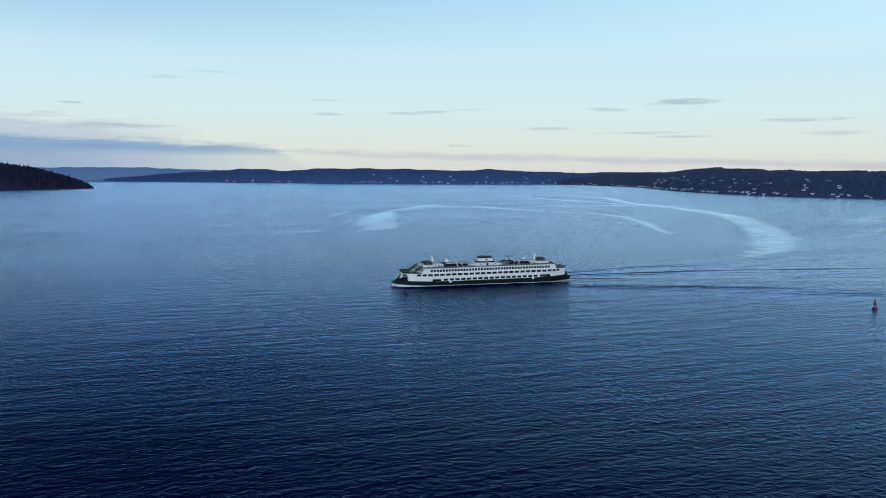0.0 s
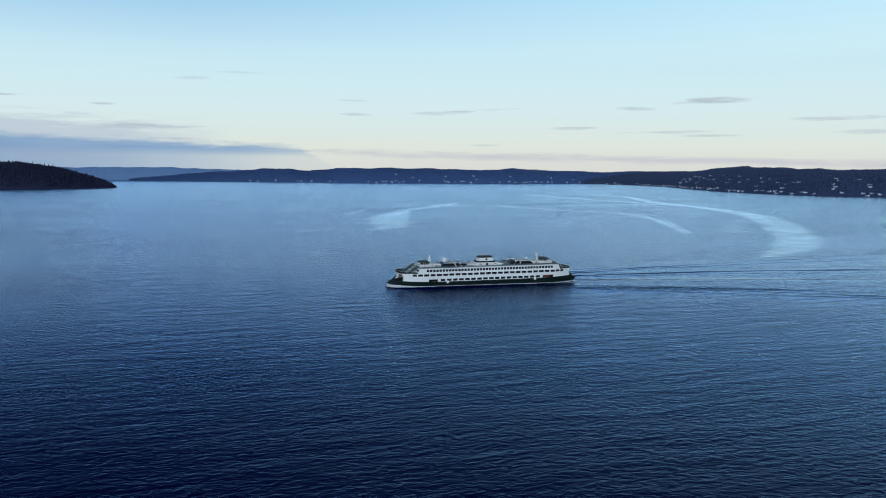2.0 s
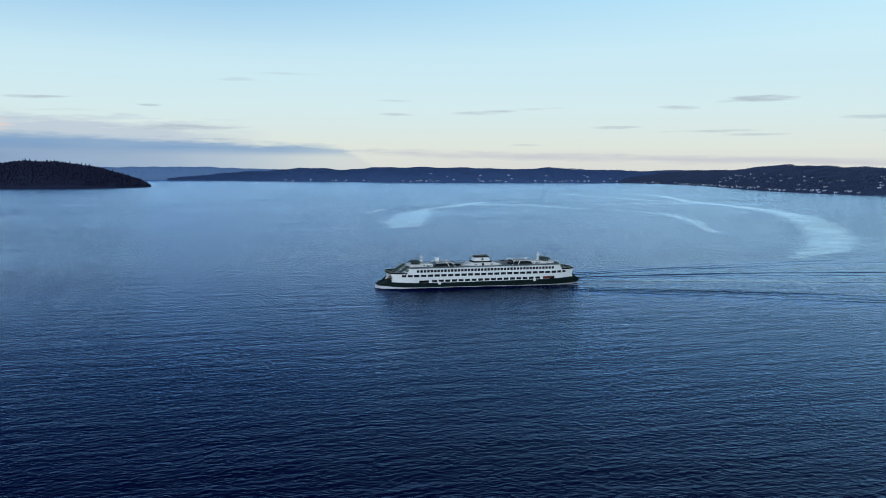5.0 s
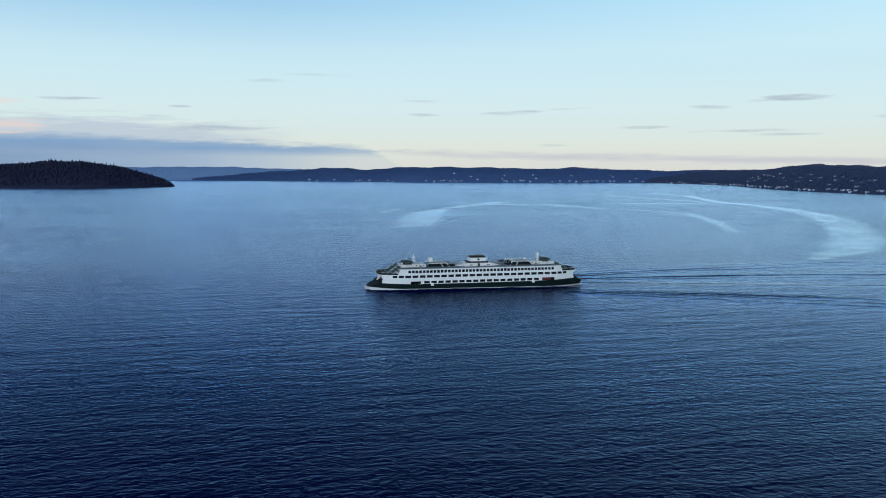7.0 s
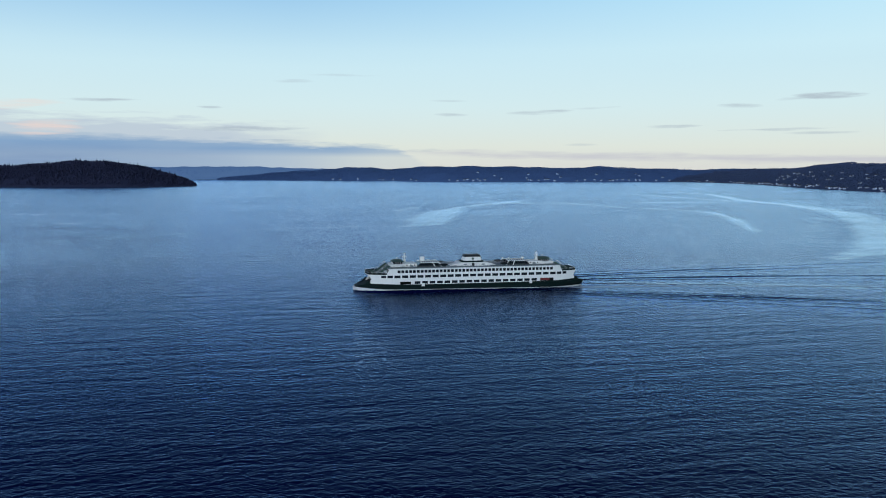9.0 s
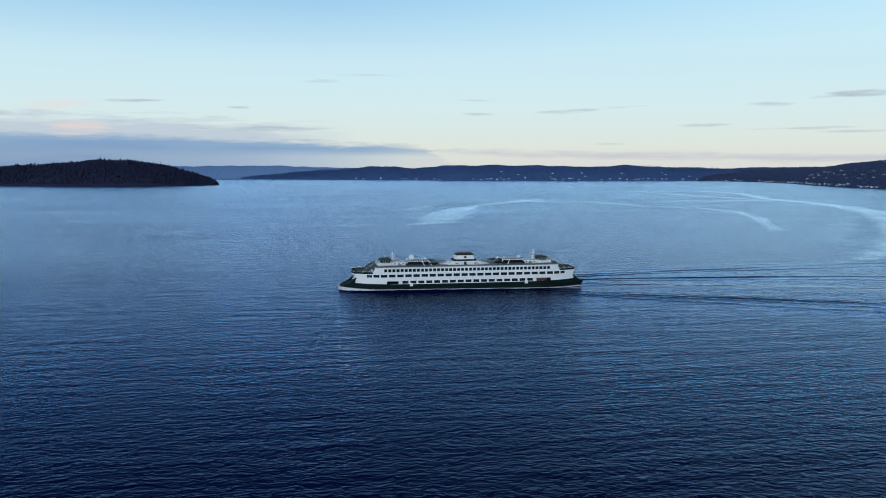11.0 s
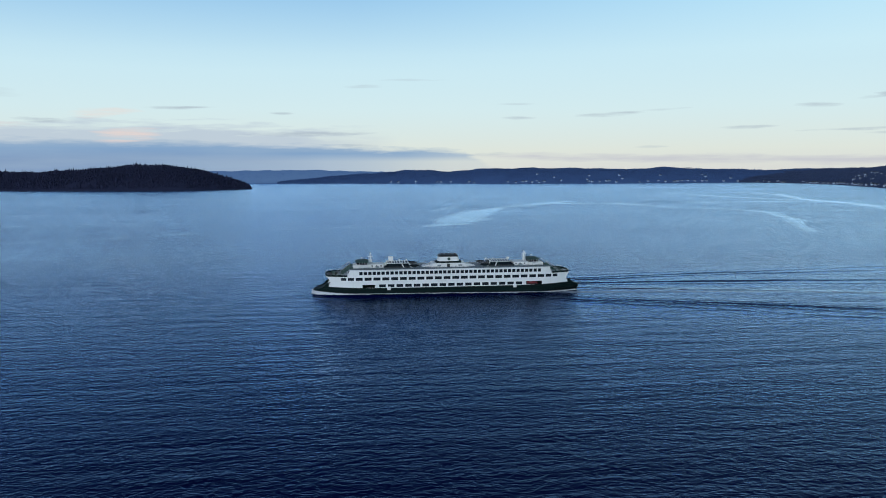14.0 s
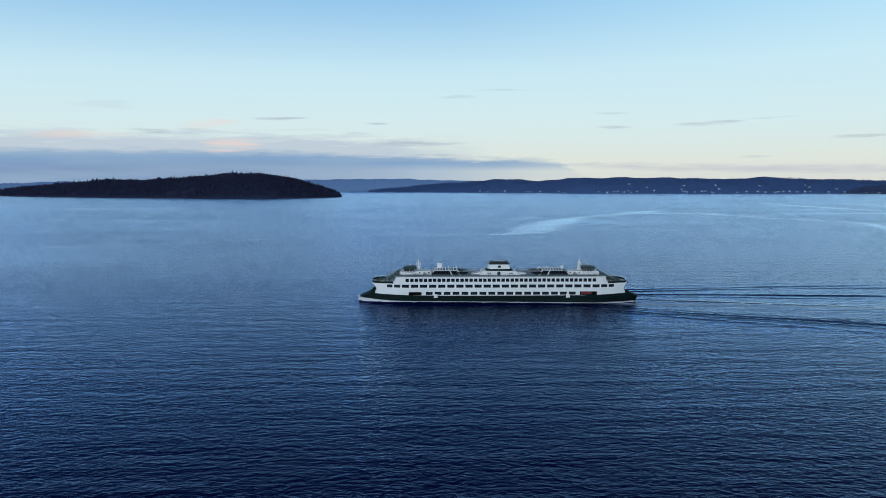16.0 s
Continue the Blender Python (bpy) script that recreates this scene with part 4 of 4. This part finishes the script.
def build_solarium(fe, s):
    """Glazed shelter on the roof deck: raked dark panes under a roof of white ribs, with a boat beside it."""
    X = lambda a, b: (min(s * a, s * b), max(s * a, s * b))
    base = part("solarium", boxed(*X(32.4, 19.8), -7.0, 7.0, 13.2, 13.9, bevel=.05), DARK, fe, "glazed roof shelter with white ribs")
    bm = bmesh.new()
    loft(bm, [[(s * 32.6, -7.0, 13.9), (s * 32.6, 7.0, 13.9), (s * 20.2, 7.0, 13.9), (s * 20.2, -7.0, 13.9)], [(s * 30.6, -5.6, 15.3), (s * 30.6, 5.6, 15.3), (s * 20.4, 5.6, 15.3), (s * 20.4, -5.6, 15.3)], [(s * 30.0, -1.2, 15.95), (s * 30.0, 1.2, 15.95), (s * 20.6, 1.2, 15.95), (s * 20.6, -1.2, 15.95)]])
    part("glazing", bm, GLASS, base)
    for x in np.linspace(29.8, 20.6, 8):
        for side in (-1, 1):
            bm = bmesh.new()
            tube(bm, (s * x, side * 7.05, 13.8), (s * x, side * 5.65, 15.38), 0.07, 5)
            part("post", bm, DECKGREEN, base)
            bm = bmesh.new()
            tube(bm, (s * x, side * 5.75, 15.42), (s * x, side * 0.1, 16.1), 0.20, 5)
            part("rib", bm, WHITE, base)
    for side in (-1, 1):
        bm = bmesh.new()
        xs = (30.8, 20.2)
        tube(bm, (s * 30.8, side * 5.7, 15.4), (s * 20.0, side * 5.7, 15.4), 0.16, 6)
        part("eave", bm, WHITE, base)
        # raked white arms at both ends
        for xa, xb in ((18.6, 20.6), (22.6, 24.2)):
            bm = bmesh.new()
            tube(bm, (s * xa, side * 7.6, 13.2), (s * xb, side * 6.4, 16.0), 0.24, 6)
            part("davit_arm", bm, WHITE, base, "raked white arm")
        # covered boat
        bm = bmesh.new()
        rings = []
        for t in np.linspace(-1, 1, 9):
            k = max(0.12, 1 - abs(t) ** 2.6)
            rings.append([(s * 17.6 + t * 2.6, side * 7.0 + 1.1 * k * c, 14.25 + 0.15 * abs(t) + 0.75 * (k if sn < 0 else .8 * k) * sn) for c, sn in ((math.cos(a), math.sin(a)) for a in np.linspace(0, 2 * math.pi, 10, endpoint=False))])
        loft(bm, rings)
        bt = part("boat", bm, CANVAS, fe, "small boat under a dark cover")
        for xx in (s * 17.6 - 1.3, s * 17.6 + 1.3):
            part("cradle", boxed(xx - .12, xx + .12, side * 7.0 - .8, side * 7.0 + .8, 13.2, 13.75), STEEL, bt)


def build_funnel(fe):
    def ring(x, y, z, c=0.3):
        return [(-x, -y * (1 - c), z), (-x * (1 - c * .4), -y, z), (x * (1 - c * .4), -y, z), (x, -y * (1 - c), z), (x, y * (1 - c), z), (x * (1 - c * .4), y, z), (-x * (1 - c * .4), y, z), (-x, y * (1 - c), z)]
    bm = bmesh.new()
    loft(bm, [ring(9.8, 6.6, 13.2, .1), ring(8.2, 5.6, 15.0, .1)])
    base = part("funnel_house", bm, WHITE, fe, "white funnel casing")
    for s in (-1, 1):
        bm = bmesh.new()
        loft(bm, [[(s * 9.4, -3.6, 13.2), (s * 13.5, -3.6, 13.2), (s * 13.5, 3.6, 13.2), (s * 9.4, 3.6, 13.2)], [(s * 9.0, -3.4, 14.4), (s * 10.2, -3.4, 14.1), (s * 10.2, 3.4, 14.1), (s * 9.0, 3.4, 14.4)]])
        part("casing_slope", bm, WHITE, base)
        part("door", boxed(-1.2, 0.2, min(s * 5.3, s * 6.65), max(s * 5.3, s * 6.65), 13.25, 14.75), DARK, base)
        for x in (-6, 4.5):
            part("vent_grille", boxed(x, x + 1.8, min(s * 5.2, s * 6.4), max(s * 5.2, s * 6.4), 13.7, 14.3), DECKGREY, base)
    bm = bmesh.new()
    loft(bm, [ring(6.4, 4.5, 14.95), ring(6.5, 4.6, 15.1), ring(6.3, 4.4, 15.75), ring(5.6, 4.0, 15.82)])
    f = part("funnel_band", bm, GREEN, base, "dark green band")
    bm = bmesh.new()
    loft(bm, [ring(5.5, 3.9, 15.5), ring(4.8, 3.4, 18.0)])
    f = part("funnel", bm, WHITE, base)
    bm = bmesh.new()
    loft(bm, [ring(4.95, 3.5, 17.95), ring(5.0, 3.55, 18.1), ring(4.4, 3.1, 19.0)])
    part("funnel_cap", bm, BLACK, f, "black funnel cap")
    for x in (-3.2, -1.1, 1.1, 3.2):
        bm = bmesh.new()
        tube(bm, (x, -.6, 18.8), (x + .1, -.6, 19.65), 0.42, 8)
        part("exhaust_pipe", bm, BLACK, f)
    for s in (-1, 1):
        bm = bmesh.new()
        bmesh.ops.create_cone(bm, cap_ends=True, segments=18, radius1=0.75, radius2=0.75, depth=0.1, matrix=Matrix.Translation((0, s * 3.78, 16.9)) @ Matrix.Rotation(radians(90 - s * 11), 4, "X"))
        part("emblem", bm, DECKGREEN, f, "round dark emblem")
    # pipe rails that run fore and aft along the roof
    for s in (-1, 1):
        for y in (-2.2, 2.2):
            bm = bmesh.new()
            for z in (14.3, 14.9):
                tube(bm, (s * 9.5, y, z), (s * 20.0, y, z), 0.07, 5)
            for x in (12, 14.5, 17, 19.5):
                tube(bm, (s * x, y, 13.2), (s * x, y, 14.9), 0.06, 5)
            part("pipe_rail", bm, STEEL, fe)


def build_van():
    """Small red lorry parked on the car deck beside the side opening."""
    v = new("van")
    v.matrix_basis = pose(40.6, -11.3, 4.36)
    tagged(v, "red delivery van parked on the ferry's car deck", "van")
    bm = bmesh.new()
    loft(bm, [[(-2.6, y, .5), (2.5, y, .5), (2.5, y, 1.2), (1.8, y, 1.35), (1.2, y, 2.1), (-2.6, y, 2.1)] for y in (-.95, .95)])
    b = part("body", bm, RED, v)
    part("windscreen", boxed(1.25, 1.7, -.99, .99, 1.4, 1.85), GLASS, b)
    for x in (-1.6, 1.6):
        for y in (-.85, .85):
            bm = bmesh.new()
            tube(bm, (x, y - .12, .38), (x, y + .12, .38), .38, 12)
            w = part("wheel", bm, BLACK, v)
    return v


def build_wash():
    """Foam thrown up at the bow and running aft along both sides of the hull."""
    rng = np.random.RandomState(8)
    FOAM = material("white_sea_foam", (0.62, 0.64, 0.68), 0.9, vary=0.25, scale=1.4, bump=0.15)
    bm = bmesh.new()
    for side in (-1, 1):
        xs = np.concatenate([np.linspace(-67.9, -58, 16), np.linspace(-57, 64.5, 130)])
        rings = []
        for x in xs:
            w = half_width(x) + 0.12
            if x < -64:
                w *= lerp_table(-x, (64, 65.5, 66.5, 67, 67.9), (1, .95, .82, .6, .05))
            k = 1 - 0.45 * max(0, (abs(x) - 44) / 23)
            z1 = lerp_table(x, (-68, -66.5, -63, -58, -50, -41, 7, 62), (2.7, 2.9, 2.7, 2.2, 1.95, 1.85, 1.35, 0.75))
            th = lerp_table(x, (-68, -63, -58, -48, -30, 62), (1.9, 1.8, 1.0, 0.42, 0.32, 0.40)) * (0.7 + 0.5 * rng.uniform()) * (1 if x < -40 else 0.55 + 0.45 * math.sin(x * 0.13 + 1.2 * math.sin(x * 0.05)) ** 2)
            z1 += rng.uniform(-.07, .07)
            wi = w * (0.97 * k + 0.03) if abs(x) > 44 else w * 0.96
            wi = max(wi, w - 1.2)
            o = 0.55 + 0.25 * rng.uniform()
            rings.append([(x, side * (wi - .4), z1 - th), (x, side * (wi - .4), z1), (x, side * (w + 0.35 * o), z1 - 0.15 * th), (x, side * (w + o), z1 - th)])
        loft(bm, rings)
    me = bpy.data.meshes.new("bow_wave")
    bm.to_mesh(me)
    bm.free()
    me.materials.append(FOAM)
    tagged(new("bow_wave", me), "white foam washing along the ferry's dark green hull", "foam", kind="stuff")


build_ferry()
build_wash()
build_van()


# ---- channel buoy ----
def build_buoy():
    b = new("buoy")
    b.matrix_basis = pose(174.7, -169.2, 0) @ Matrix.Scale(0.92, 4)
    tagged(b, "red channel buoy with a lattice tower afloat on the sea", "buoy")
    bm = bmesh.new()
    for r0, r1, z0, z1 in ((1.5, 1.7, -1.0, 0.0), (1.7, 1.7, 0.0, 1.0), (1.7, 1.1, 1.0, 1.5)):
        tube(bm, (0, 0, z0), (0, 0, z1), r0, 20, r1)
    part("float", bm, BUOYRED, b)
    for k in range(4):
        a = math.pi / 4 + k * math.pi / 2
        bm = bmesh.new()
        tube(bm, (1.1 * math.cos(a), 1.1 * math.sin(a), 1.4), (.38 * math.cos(a), .38 * math.sin(a), 5.9), 0.10, 6)
        part("tower_leg", bm, BUOYRED, b)
        c = a + math.pi / 4
        bm = bmesh.new()
        m = Matrix.Rotation(c, 4, "Z")
        loft(bm, [[m @ Vector(p) for p in ((.62, -.52, 2.4), (.62, .52, 2.4), (.55, .52, 2.4), (.55, -.52, 2.4))], [m @ Vector(p) for p in ((.40, -.32, 4.6), (.40, .32, 4.6), (.34, .32, 4.6), (.34, -.32, 4.6))]])
        part("day_mark", bm, BUOYRED, b)
    bm = bmesh.new()
    tube(bm, (0, 0, 5.8), (0, 0, 6.0), 0.6, 14)
    part("platform", bm, BUOYRED, b)
    bm = bmesh.new()
    tube(bm, (0, 0, 6.0), (0, 0, 6.9), 0.3, 10, 0.22)
    part("lantern", bm, DARK, b)


build_buoy()


# ---- jetty at the tip of the far shore ----
def build_jetty():
    j = new("jetty")
    j.matrix_basis = pose(-440, 4172, 0)
    tagged(j, "low dark timber jetty on piles off the far point", "jetty")
    part("deck", boxed(-95, 0, -2, 2, 2.6, 3.2), DARK, j)
    for k in range(13):
        bm = bmesh.new()
        tube(bm, (-94 + k * 7.6, -1.7, -2), (-94 + k * 7.6, -1.7, 4.2 if k % 3 else 6.0), 0.45, 6)
        part("pile", bm, DARK, j)


build_jetty()
